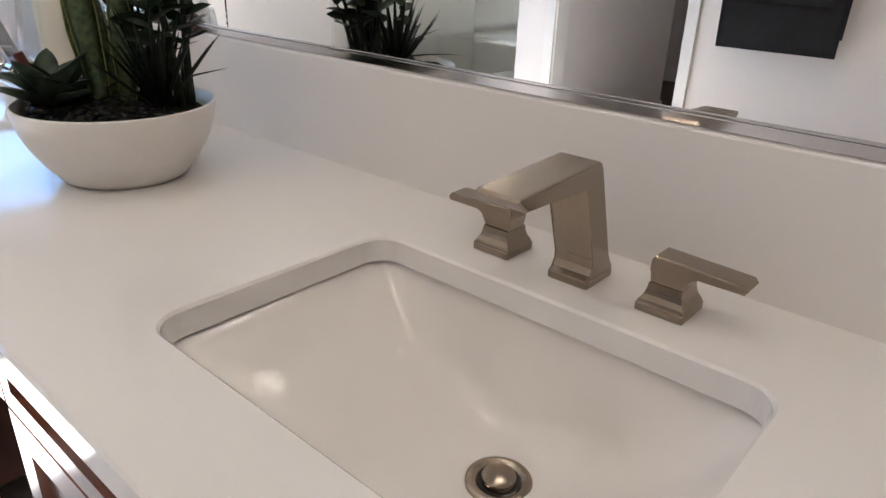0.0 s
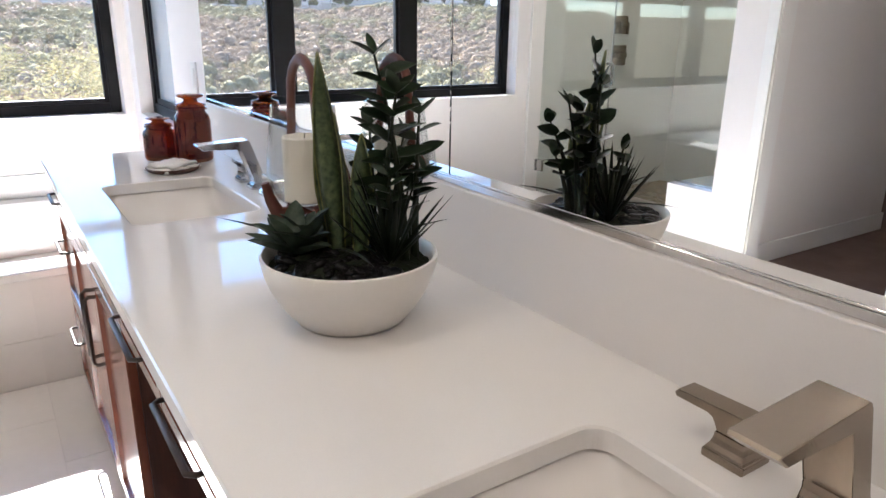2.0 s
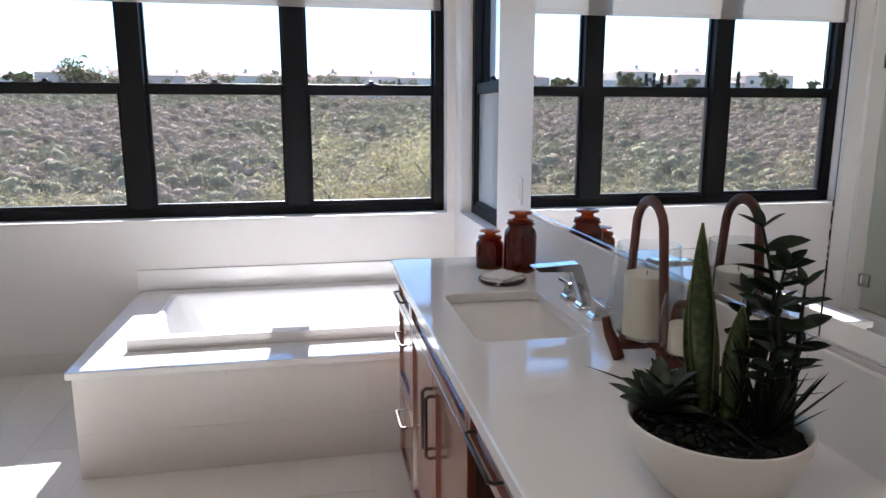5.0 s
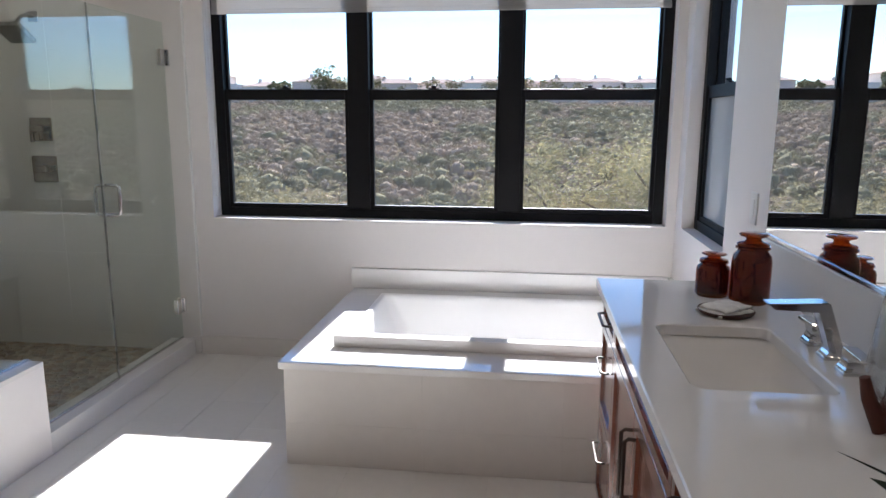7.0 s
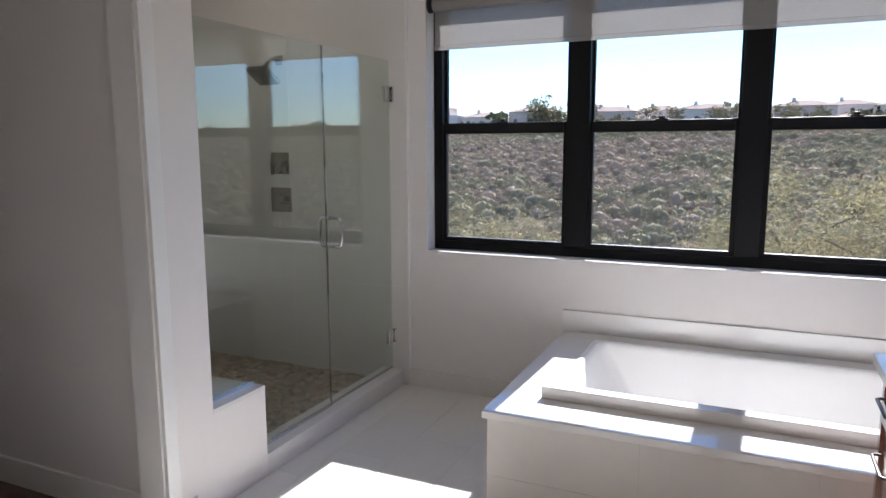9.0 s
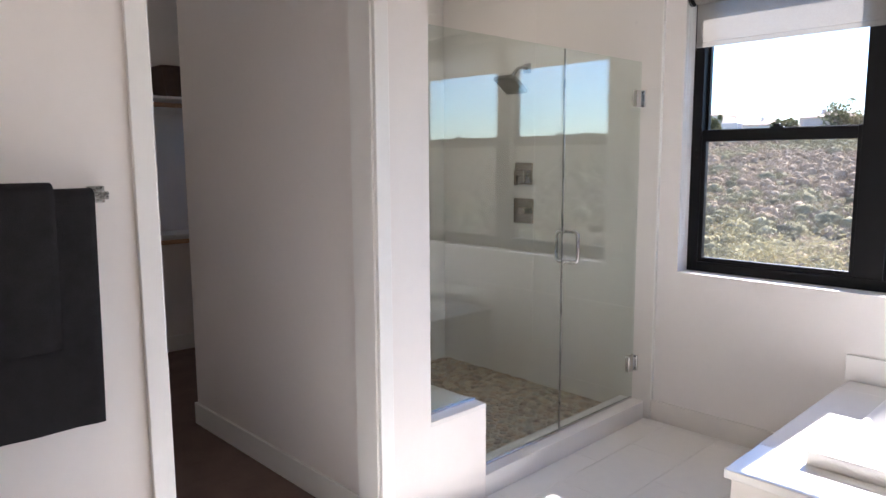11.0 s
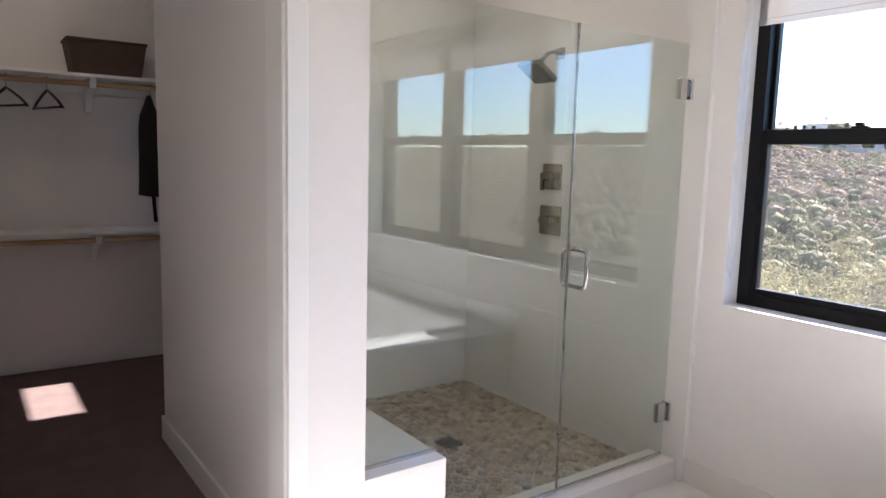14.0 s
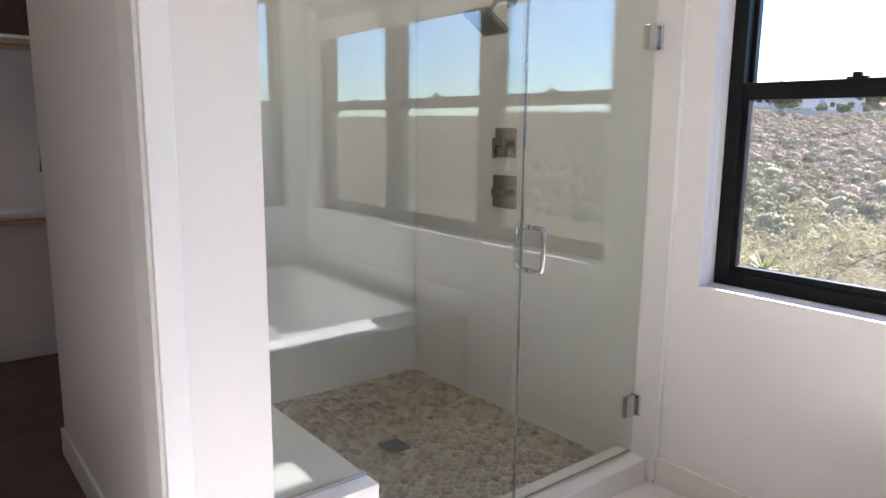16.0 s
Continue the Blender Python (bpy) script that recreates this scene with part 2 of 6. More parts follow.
TUB_TILE = surface("tub_tile", (0.74, 0.70, 0.66), 0.3, var=0.03, scale=2.0, fine=18, bump=0.03, bump_scale=40, spread=0.02)
GROUT = surface("grout", (0.72, 0.695, 0.665), 0.85, var=0.06, bump=0.2, bump_scale=300)
PEBBLE_GROUT = surface("sand_grout", (0.52, 0.45, 0.37), 0.9, var=0.1, scale=10, bump=0.2, bump_scale=300)
ACRYLIC = surface("tub_acrylic", (0.84, 0.83, 0.82), 0.32, var=0.01, scale=2, fine=15, bump=0.0, rough_var=0.03)
NICKEL = surface("brushed_bronze_nickel", (0.33, 0.275, 0.218), 0.23, 1.0, var=0.08, scale=14, fine=260, bump=0.06, bump_scale=420, stretch=(1, 1, 0.08), depth=0.0006)
CHROME = surface("polished_chrome", (0.62, 0.61, 0.60), 0.12, 1.0, var=0.03, scale=10, fine=80, bump=0.0, rough_var=0.03)
STEEL = surface("satin_steel", (0.36, 0.35, 0.34), 0.28, 1.0, var=0.06, scale=12, fine=200, bump=0.04, bump_scale=300)
BRONZE = surface("dark_bronze", (0.060, 0.048, 0.042), 0.38, 0.8, var=0.12, scale=16, fine=160, bump=0.05, bump_scale=240)
BLACK_FRAME = surface("black_window_frame", (0.006, 0.006, 0.007), 0.5, var=0.15, scale=8, fine=90, bump=0.05, bump_scale=220)
CHERRY = timber("cherry_upright", (0.105, 0.030, 0.017), (0.235, 0.075, 0.040), (3.5, 3.5, 0.35), 0.26, 0.8)
CHERRY_ACROSS = timber("cherry_across", (0.105, 0.030, 0.017), (0.235, 0.075, 0.040), (3.5, 0.35, 3.5), 0.26, 0.8)
# Darker, duller cherry for carcass panels, toe kicks and the dish.
DARK_CHERRY = timber("cherry_darker", (0.040, 0.013, 0.008), (0.085, 0.028, 0.016), (3.5, 3.5, 0.35), 0.5, 0.05)
WALNUT = timber("reddish_walnut", (0.055, 0.014, 0.009), (0.135, 0.036, 0.020), (2.5, 2.5, 0.5), 0.5, 0.05)
PINE = timber("pine_rod", (0.40, 0.24, 0.13), (0.55, 0.36, 0.20), (3, 0.3, 3), 0.5, 0.1)
WAX = surface("candle_wax", (0.82, 0.76, 0.64), 0.5, var=0.02, scale=12, bump=0.03, bump_scale=40)
BLACK_STONE = surface("polished_black_pebble", (0.004, 0.004, 0.0045), 0.25, var=0.3, scale=20, bump=0.05, bump_scale=60)
MOSS = surface("dark_moss", (0.008, 0.012, 0.004), 0.95, var=0.5, scale=30, fine=160, bump=1.0, bump_scale=180, depth=0.006)
LINEN = surface("white_linen", (0.80, 0.78, 0.75), 0.9, var=0.03, scale=20, fine=300, bump=0.4, bump_scale=500, depth=0.001)
TOWEL = surface("charcoal_terry", (0.020, 0.019, 0.021), 1.0, var=0.3, scale=20, fine=500, bump=1.0, bump_scale=420, depth=0.004)
CARPET = surface("brown_carpet", (0.155, 0.108, 0.096), 1.0, var=0.25, scale=6, fine=260, bump=0.9, bump_scale=320, depth=0.004)
BASKET = surface("woven_brown_basket", (0.075, 0.045, 0.035), 0.8, var=0.3, scale=20, fine=140, bump=0.8, bump_scale=150, stretch=(1, 1, 2.5), depth=0.004)
DARK_CLOTH = surface("dark_cloth", (0.018, 0.014, 0.016), 0.9, var=0.2, scale=12, fine=220, bump=0.4, bump_scale=260)
BLACK_PLASTIC = surface("black_plastic", (0.012, 0.012, 0.012), 0.4, var=0.1, bump=0.0)
WHITE_PLASTIC = surface("white_plastic", (0.80, 0.79, 0.77), 0.35, var=0.01, bump=0.0)
SHOWER_GLASS = glazing("shower_glass", (0.91, 0.945, 0.925), base=0.085)
PANE = glazing("window_pane", (0.96, 0.97, 0.97))
# Faint grey veil put into the glass as haze over the view.
HAZE_PANE = glazing("pane_with_haze_veil", (0.94, 0.945, 0.95), veil=0.018, veil_col=(0.50, 0.48, 0.46))
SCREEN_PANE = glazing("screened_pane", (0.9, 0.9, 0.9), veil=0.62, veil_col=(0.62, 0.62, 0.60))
CANDLE_GLASS = glazing("candle_glass", (0.94, 0.95, 0.95))
AMBER = glazing("amber_glass", (0.46, 0.165, 0.034), base=0.05, veil=0.04, veil_col=(0.24, 0.075, 0.016))
MIRROR = surface("silvered_mirror", (0.90, 0.905, 0.90), 0.0, 1.0, var=0.003, bump=0.0, rough_var=0.0)
MIRROR.node_tree.nodes["Principled BSDF"].inputs["Roughness"].default_value = 0.0
for link in list(MIRROR.node_tree.links):
    if link.to_socket.name == "Roughness" and link.to_node.type == "BSDF_PRINCIPLED":
        MIRROR.node_tree.links.remove(link)


def blind_cloth():
    m, nt, b = shader("blind_cloth")
    tx = noise_node(nt, 500, 2, stretch=(1, 1, 1))
    rp = ramp_node(nt, tx.outputs["Fac"], [(0.3, (0.37, 0.35, 0.325)), (0.7, (0.46, 0.435, 0.405))])
    tl, mx, tr, m2 = (nt.nodes.new("ShaderNode" + k) for k in ("BsdfTranslucent", "MixShader", "BsdfTransparent", "MixShader"))
    nt.links.new(rp.outputs[0], b.inputs["Base Color"])
    nt.links.new(rp.outputs[0], tl.inputs["Color"])
    b.inputs["Roughness"].default_value = 0.9
    mx.inputs["Fac"].default_value, m2.inputs["Fac"].default_value = 0.35, 0.16
    nt.links.new(b.outputs[0], mx.inputs[1])
    nt.links.new(tl.outputs[0], mx.inputs[2])
    nt.links.new(mx.outputs[0], m2.inputs[1])
    nt.links.new(tr.outputs[0], m2.inputs[2])
    nt.links.new(m2.outputs[0], nt.nodes["Material Output"].inputs["Surface"])
    return m


BLIND = blind_cloth()
for low_gloss in (BLACK_FRAME, BLACK_STONE, MOSS, TOWEL, DARK_CLOTH, CARPET):
    low_gloss.node_tree.nodes["Principled BSDF"].inputs["Specular IOR Level"].default_value = 0.22

# ---- the rooms ----
CEIL = 2.75
WIN = (-2.67, -0.03, 0.86, 2.33)          # main window opening: x from, x to, sill, head
SIDE = (2.93, 3.73, 0.88, 2.33)           # side window opening: y from, y to, sill, head
DOOR = (1.172, 1.948, 0.0, 2.44)            # opening to the closet passage: y from, y to
setting("wall_north", pierced(bmesh.new(), "x", -6.22, 0.22, 3.88, 4.12, -0.05, CEIL,
                              [WIN, (-5.655, -5.055, 1.662, 2.04)]), PAINT, "warm white painted wall with a wide window", "wall")
setting("wall_east", pierced(bmesh.new(), "y", -1.75, 3.88, 0.02, 0.22, -0.05, CEIL, [SIDE]), PAINT, "warm white painted wall behind the vanity mirror", "wall")
setting("wall_south", boxed(-3.0, 0.02, -1.75, -1.6, -0.05, CEIL), PAINT, "warm white painted wall", "wall")
setting("wall_west", pierced(bmesh.new(), "y", -1.6, 2.21, -2.95, -2.83, -0.05, CEIL, [DOOR]), PAINT, "warm white painted wall with a cased opening", "wall")
setting("wall_passage", boxed(-4.53, -2.95, 2.0, 2.21, -0.05, CEIL), PAINT, "warm white painted passage wall", "wall")
setting("wall_passage_south", boxed(-4.53, -2.95, 0.98, 1.10, -0.05, CEIL), PAINT, "warm white painted passage wall", "wall")
setting("wall_shower_back", boxed(-4.53, -4.475, 2.21, 3.88, -0.05, CEIL), PAINT, "painted wall behind the shower", "wall")
setting("wall_closet_west", boxed(-6.22, -6.1, -0.1, 3.88, -0.05, CEIL), PAINT, "painted closet wall behind the shelves", "wall")
setting("wall_closet_south", boxed(-6.1, -4.53, -0.1, 0.02, -0.05, CEIL), PAINT, "painted closet wall", "wall")
setting("wall_closet_east", boxed(-4.53, -4.41, 0.02, 0.98, -0.05, CEIL), PAINT, "painted closet wall", "wall")
setting("ceiling", boxed(-6.22, 0.22, -1.75, 4.12, CEIL, CEIL + 0.12), CEILING, "plain white ceiling", "ceiling")
floor = setting("floor", boxed(-2.95, 0.02, -1.6, 3.88, -0.06, -0.0018), GROUT, "large off-white stone-look floor tiles", "floor")
setting("closet_floor", boxed(-6.1, -2.952, 0.0, 2.0, -0.06, 0.006), CARPET, "dark brown carpet with a short pile", "carpet")
setting("closet_floor_rear", boxed(-6.1, -4.53, 2.0, 3.88, -0.06, 0.006), CARPET, "dark brown carpet with a short pile", "carpet")


def cased_opening():
    """Casing and jamb lining of the opening to the closet passage."""
    y0, y1, top = DOOR[0], DOOR[1], DOOR[3]
    bm = bmesh.new()
    box(bm, -2.83, -2.812, y0 - 0.056, y0 + 0.004, 0, top + 0.058, 0.003)
    box(bm, -2.83, -2.812, y1 - 0.004, y1 + 0.058, 0, top + 0.058, 0.003)
    box(bm, -2.83, -2.812, y0 + 0.004, y1 - 0.004, top - 0.004, top + 0.058, 0.003)
    box(bm, -2.95, -2.83, y0, y0 + 0.012, 0, top)
    box(bm, -2.95, -2.83, y1 - 0.012, y1, 0, top)
    box(bm, -2.95, -2.83, y0 + 0.012, y1 - 0.012, top - 0.012, top)
    setting("trim_door", bm, TRIM, "white painted door casing and jamb", "door casing")


cased_opening()
bm = bmesh.new()
box(bm, -4.53, -2.952, 1.986, 2.0, 0.006, 0.128, 0.003)
box(bm, -4.544, -4.53, 1.986, 3.88, 0.006, 0.128, 0.003)
box(bm, -6.1, -6.086, 0.02, 3.88, 0.006, 0.128, 0.003)
setting("baseboard_closet", bm, TRIM, "white painted baseboard", "baseboard")
bm = bmesh.new()
box(bm, -2.79, -1.79, 3.866, 3.88, 0.0, 0.115, 0.002)
setting("baseboard", bm, TUB_TILE, "off-white tile skirting along the window wall", "baseboard")
bm = bmesh.new()
box(bm, -2.83, -2.818, -1.6, DOOR[0] - 0.057, 0.0, 0.115, 0.002)
box(bm, -2.83, -2.818, DOOR[1] + 0.059, 2.10, 0.0, 0.115, 0.002)
setting("baseboard_west", bm, TRIM, "white painted baseboard", "baseboard")


# ---- windows ----
def sash_window(name, axis, a0, a1, z0, z1, front, count, mull, screen=False):
    """A row of single-hung windows in one black frame; axis is the way that it runs, front the inner face."""
    ob = thing(name, ((a0 + a1) / 2, front, z0) if axis == "x" else (front, (a0 + a1) / 2, z0), "black-framed single-hung windows with meeting rails", "window", kind="structure")

    def slab(bm, s, e, d0, d1, b, t, bev=0.0):
        if axis == "x":
            box(bm, s, e, front + d0, front + d1, b, t, bev)
        else:
            box(bm, front + d0, front + d1, s, e, b, t, bev)

    edge, bottom = 0.055, 0.072
    bm = bmesh.new()
    slab(bm, a0, a0 + edge, 0, 0.09, z0, z1, 0.003)
    slab(bm, a1 - edge, a1, 0, 0.09, z0, z1, 0.003)
    slab(bm, a0 + edge, a1 - edge, 0.001, 0.09, z0, z0 + bottom - 0.02, 0.003)
    slab(bm, a0 + edge, a1 - edge, 0.001, 0.09, z1 - 0.05, z1, 0.003)
    unit = (a1 - a0 - 2 * edge - (count - 1) * mull) / count
    for i in range(1, count):
        s = a0 + edge + i * unit + (i - 1) * mull
        slab(bm, s, s + mull, -0.006, 0.09, z0 + bottom - 0.02, z1 - 0.05, 0.003)
    part("window_frame", bm, BLACK_FRAME, ob)
    meet = 1.586
    for i in range(count):
        s = a0 + edge + i * (unit + mull)
        e = s + unit
        bm = bmesh.new()
        slab(bm, s, s + 0.022, 0.012, 0.045, z0 + bottom - 0.02, meet + 0.03, 0.002)
        slab(bm, e - 0.022, e, 0.012, 0.045, z0 + bottom - 0.02, meet + 0.03, 0.002)
        slab(bm, s + 0.022, e - 0.022, 0.012, 0.045, z0 + bottom - 0.02, z0 + bottom + 0.005, 0.002)
        slab(bm, s + 0.022, e - 0.022, 0.010, 0.045, meet - 0.03, meet + 0.03, 0.002)
        lower = part("lower_sash", bm, BLACK_FRAME, ob)
        bm = bmesh.new()
        slab(bm, s, s + 0.014, 0.047, 0.075, meet + 0.03, z1 - 0.05, 0.002)
        slab(bm, e - 0.014, e, 0.047, 0.075, meet + 0.03, z1 - 0.05, 0.002)
        slab(bm, s + 0.014, e - 0.014, 0.047, 0.075, meet - 0.005, meet + 0.034, 0.002)
        upper = part("upper_sash", bm, BLACK_FRAME, ob)
        bm = bmesh.new()
        slab(bm, s + 0.02, e - 0.02, 0.025, 0.031, z0 + bottom + 0.003, meet - 0.028)
        glass = part("pane", bm, SCREEN_PANE if screen else HAZE_PANE, lower)
        glass.visible_shadow = False
        bm = bmesh.new()
        slab(bm, s + 0.012, e - 0.012, 0.058, 0.064, meet + 0.03, z1 - 0.052)
        glass = part("pane", bm, PANE, upper)
        glass.visible_shadow = False
        bm = bmesh.new()
        mid = (s + e) / 2
        slab(bm, mid - 0.032, mid + 0.032, 0.006, 0.03, meet + 0.03, meet + 0.038, 0.002)
        slab(bm, mid - 0.014, mid + 0.014, 0.002, 0.026, meet + 0.038, meet + 0.052, 0.004)
        part("sash_lock", bm, BLACK_FRAME, lower)
    return ob


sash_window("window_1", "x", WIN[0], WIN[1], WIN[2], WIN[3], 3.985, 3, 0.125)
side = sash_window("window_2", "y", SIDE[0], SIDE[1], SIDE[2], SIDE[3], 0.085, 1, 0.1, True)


def roller_blind():
    x0, x1 = WIN[0] + 0.012, WIN[1] - 0.012
    ob = thing("roller_blind", ((x0 + x1) / 2, 3.90, 2.33), "pale grey translucent roller blind, mostly rolled up", "blind")
    part("roller", cyl(bmesh.new(), (x0 + 0.03, 3.905, 2.285), (x1 - 0.03, 3.905, 2.285), 0.036, n=24), BLIND, ob, "rolled-up blind cloth", True)
    for x, y in ((x0, x0 + 0.012), (x1 - 0.012, x1)):
        part("end_cap", cyl(bmesh.new(), (x, 3.905, 2.285), (y, 3.905, 2.285), 0.042, n=24), BLACK_PLASTIC, ob, "black plastic end cap", True)
    part("cloth", boxed(x0 + 0.02, x1 - 0.02, 3.933, 3.9345, 2.062, 2.29), BLIND, ob, "sheer pale grey cloth")
    part("hem_bar", boxed(x0 + 0.018, x1 - 0.018, 3.929, 3.939, 2.036, 2.062, 0.003), BLIND, ob, "grey hem bar")
    bm = bmesh.new()
    x = WIN[0] + 0.012
    tube(bm, [(x, 3.888, 2.28), (x - 0.002, 3.886, 1.8), (x - 0.004, 3.884, 1.25), (x - 0.002, 3.886, 1.02), (x + 0.002, 3.898, 0.985), (x + 0.004, 3.912, 1.02), (x + 0.004, 3.914, 1.3), (x + 0.002, 3.914, 1.8), (x, 3.912, 2.28)], 0.0022, 6)
    part("bead_chain", bm, WHITE_PLASTIC, ob, "white bead chain loop")


roller_blind()


# ---- the bathtub ----
def bathtub():
    x0, x1, y0, zt = -1.806, -0.002, 2.570, 0.46
    surround = thing("tub_surround", ((x0 + x1) / 2, 3.2, 0), "tiled bathtub surround with a white quartz deck", "tub surround")
    bm = bmesh.new()
    box(bm, -1.7855, x1, 2.5925, 2.70, 0.0, 0.428)
    box(bm, -1.7855, -1.70, 2.70, 3.862, 0.0, 0.428)
    part("core", bm, GROUT, surround)
    ix0, ix1, iy0, iy1 = -1.602, -0.12, 2.855, 3.71
    bm = bmesh.new()
    box(bm, x0, x1, y0, iy0, 0.43, zt, 0.003)
    box(bm, x0, x1, iy1, 3.862, 0.43, zt, 0.003)
    box(bm, x0, ix0, iy0, iy1, 0.43, zt, 0.0)
    box(bm, ix1, x1, iy0, iy1, 0.43, zt, 0.0)
    part("deck", bm, QUARTZ, surround, "white quartz deck with a square overhanging edge")
    bm = bmesh.new()
    box(bm, -1.824, x1, 3.861, 3.88, zt, 0.578, 0.002)
    box(bm, -0.002, 0.02, y0, 3.861, zt, 0.578, 0.002)
    part("upstand", bm, QUARTZ, surround, "low white quartz upstand")
    cuts = [-1.789, -1.205, -0.635, x1]
    for a, b in zip(cuts, cuts[1:]):
        for lo, hi in ((0.0, 0.189), (0.1895, 0.43)):
            part("tile", boxed(a + 0.0003, b - 0.0003, 2.590, 2.5985, lo + 0.0003, hi, 0.0004, 1), TUB_TILE, surround)
    cuts = [2.602, 3.2, 3.862]
    for a, b in zip(cuts, cuts[1:]):
        for lo, hi in ((0.0, 0.189), (0.1895, 0.43)):
            part("tile", boxed(-1.788, -1.778, a + 0.001, b - 0.001, lo + 0.001, hi, 0.001, 1), TUB_TILE, surround)

    tub = thing("bathtub", ((ix0 + ix1) / 2, (iy0 + iy1) / 2, zt), "white rectangular drop-in soaking bathtub, empty", "bathtub")
    bm = bmesh.new()
    rows = []
    # outline half sizes, height and corner radius, from the outer foot of the rim down into the basin
    cx, cy = (ix0 + ix1) / 2, (iy0 + iy1) / 2
    hx, hy = (ix1 - ix0) / 2 + 0.012, (iy1 - iy0) / 2 + 0.012
    for dx, dy, z, r in ((0, 0, 0.4602, 0.012), (0, 0, 0.466, 0.012), (0.003, 0.003, 0.469, 0.012), (0.022, 0.020, 0.469, 0.03), (0.032, 0.028, 0.463, 0.04),
                         (0.040, 0.034, 0.44, 0.05), (0.075, 0.050, 0.35, 0.07), (0.13, 0.075, 0.22, 0.10), (0.20, 0.10, 0.155, 0.12), (0.30, 0.17, 0.135, 0.12), (0.55, 0.33, 0.13, 0.05)):
        rows.append([bm.verts.new((px, py, z)) for px, py in rounded(cx, cy, hx - dx, hy - dy, r, 6)])
    for a, b in zip(rows, rows[1:]):
        for j in range(len(a)):
            k = (j + 1) % len(a)
            bm.faces.new((a[j], a[k], b[k], b[j]))
    bm.faces.new(rows[-1])
    part("shell", bm, ACRYLIC, tub, "glossy white acrylic shell", True)
    part("front_ledge", boxed(-1.631, -0.10, 2.792, 2.852, 0.4603, 0.511, 0.004), QUARTZ, surround, "raised white quartz ledge")
    part("overflow", cyl(bmesh.new(), (ix1 - 0.072, cy, 0.39), (ix1 - 0.09, cy, 0.385), 0.034, n=24), CHROME, tub, "round chrome overflow", True)


bathtub()


# ---- the shower ----
SH_X, SH_Y0, SH_Y1 = -2.90, 2.21, 3.858
bm = boxed(-4.475, -2.98, 2.55, 3.88, -0.06, 0.0225)
pebble_bed = setting("floor_shower", bm, PEBBLE_GROUT, "shower floor of flat sliced tan and grey pebbles", "shower floor")
bm = bmesh.new()
box(bm, -2.98, -2.829, 2.533, 3.856, -0.05, 0.10, 0.003)
setting("shower_curb", bm, QUARTZ, "white quartz shower curb", "curb")
bench = thing("shower_bench", (-3.65, 2.38, 0.0), "built-in shower bench with a white quartz seat", "bench")
part("base", boxed(-4.475, -2.830, 2.2102, 2.532, 0.0, 0.408), PAINT, bench, "white painted bench base")
part("seat", boxed(-4.475, -2.829, 2.2102, 2.533, 0.408, 0.428, 0.002), QUARTZ, bench, "white quartz seat slab")


def shower_tiles():
    back = setting("shower_wall_back", boxed(-4.475, -4.459, 2.21, 3.856, 0.0, CEIL), GROUT, "large off-white wall tiles", "tiled wall")
    z = 0.018
    while z < CEIL - 0.01:
        h = min(0.61, CEIL - z)
        y = 2.211
        while y < 3.855:
            a, b = max(y, 2.211), min(y + 0.82, 3.846)
            if b - a > 0.02:
                part("tile", boxed(-4.468, -4.457, a + 0.0004, b - 0.0004, z + 0.0004, z + h - 0.0004, 0.0004, 1), WALL_TILE, back)
            y += 0.82
        z += 0.61
    side_wall = setting("shower_wall_window", boxed(-4.459, -2.80, 3.859, 3.88, 0.0, CEIL), GROUT, "large off-white wall tiles", "tiled wall")
    z = 0.018
    while z < CEIL - 0.01:
        h = min(0.61, CEIL - z)
        for a, b in ((-4.456, -3.64), (-3.64, -2.79)):
            part("tile", boxed(a + 0.0004, b - 0.0004, 3.857, 3.868, z + 0.0004, z + h - 0.0004, 0.0004, 1), WALL_TILE, side_wall)
        z += 0.61
    setting("trim_tile_edge", boxed(-2.79, -2.784, 3.855, 3.8795, 0.115, CEIL, 0.001, 1), TRIM, "thin white tile edging strip", "trim")
    setting("shower_wall_bench", boxed(-4.466, -2.95, 2.21, 2.2115, 0.43, CEIL), WALL_TILE, "off-white tiled wall over the bench", "tiled wall")


shower_tiles()


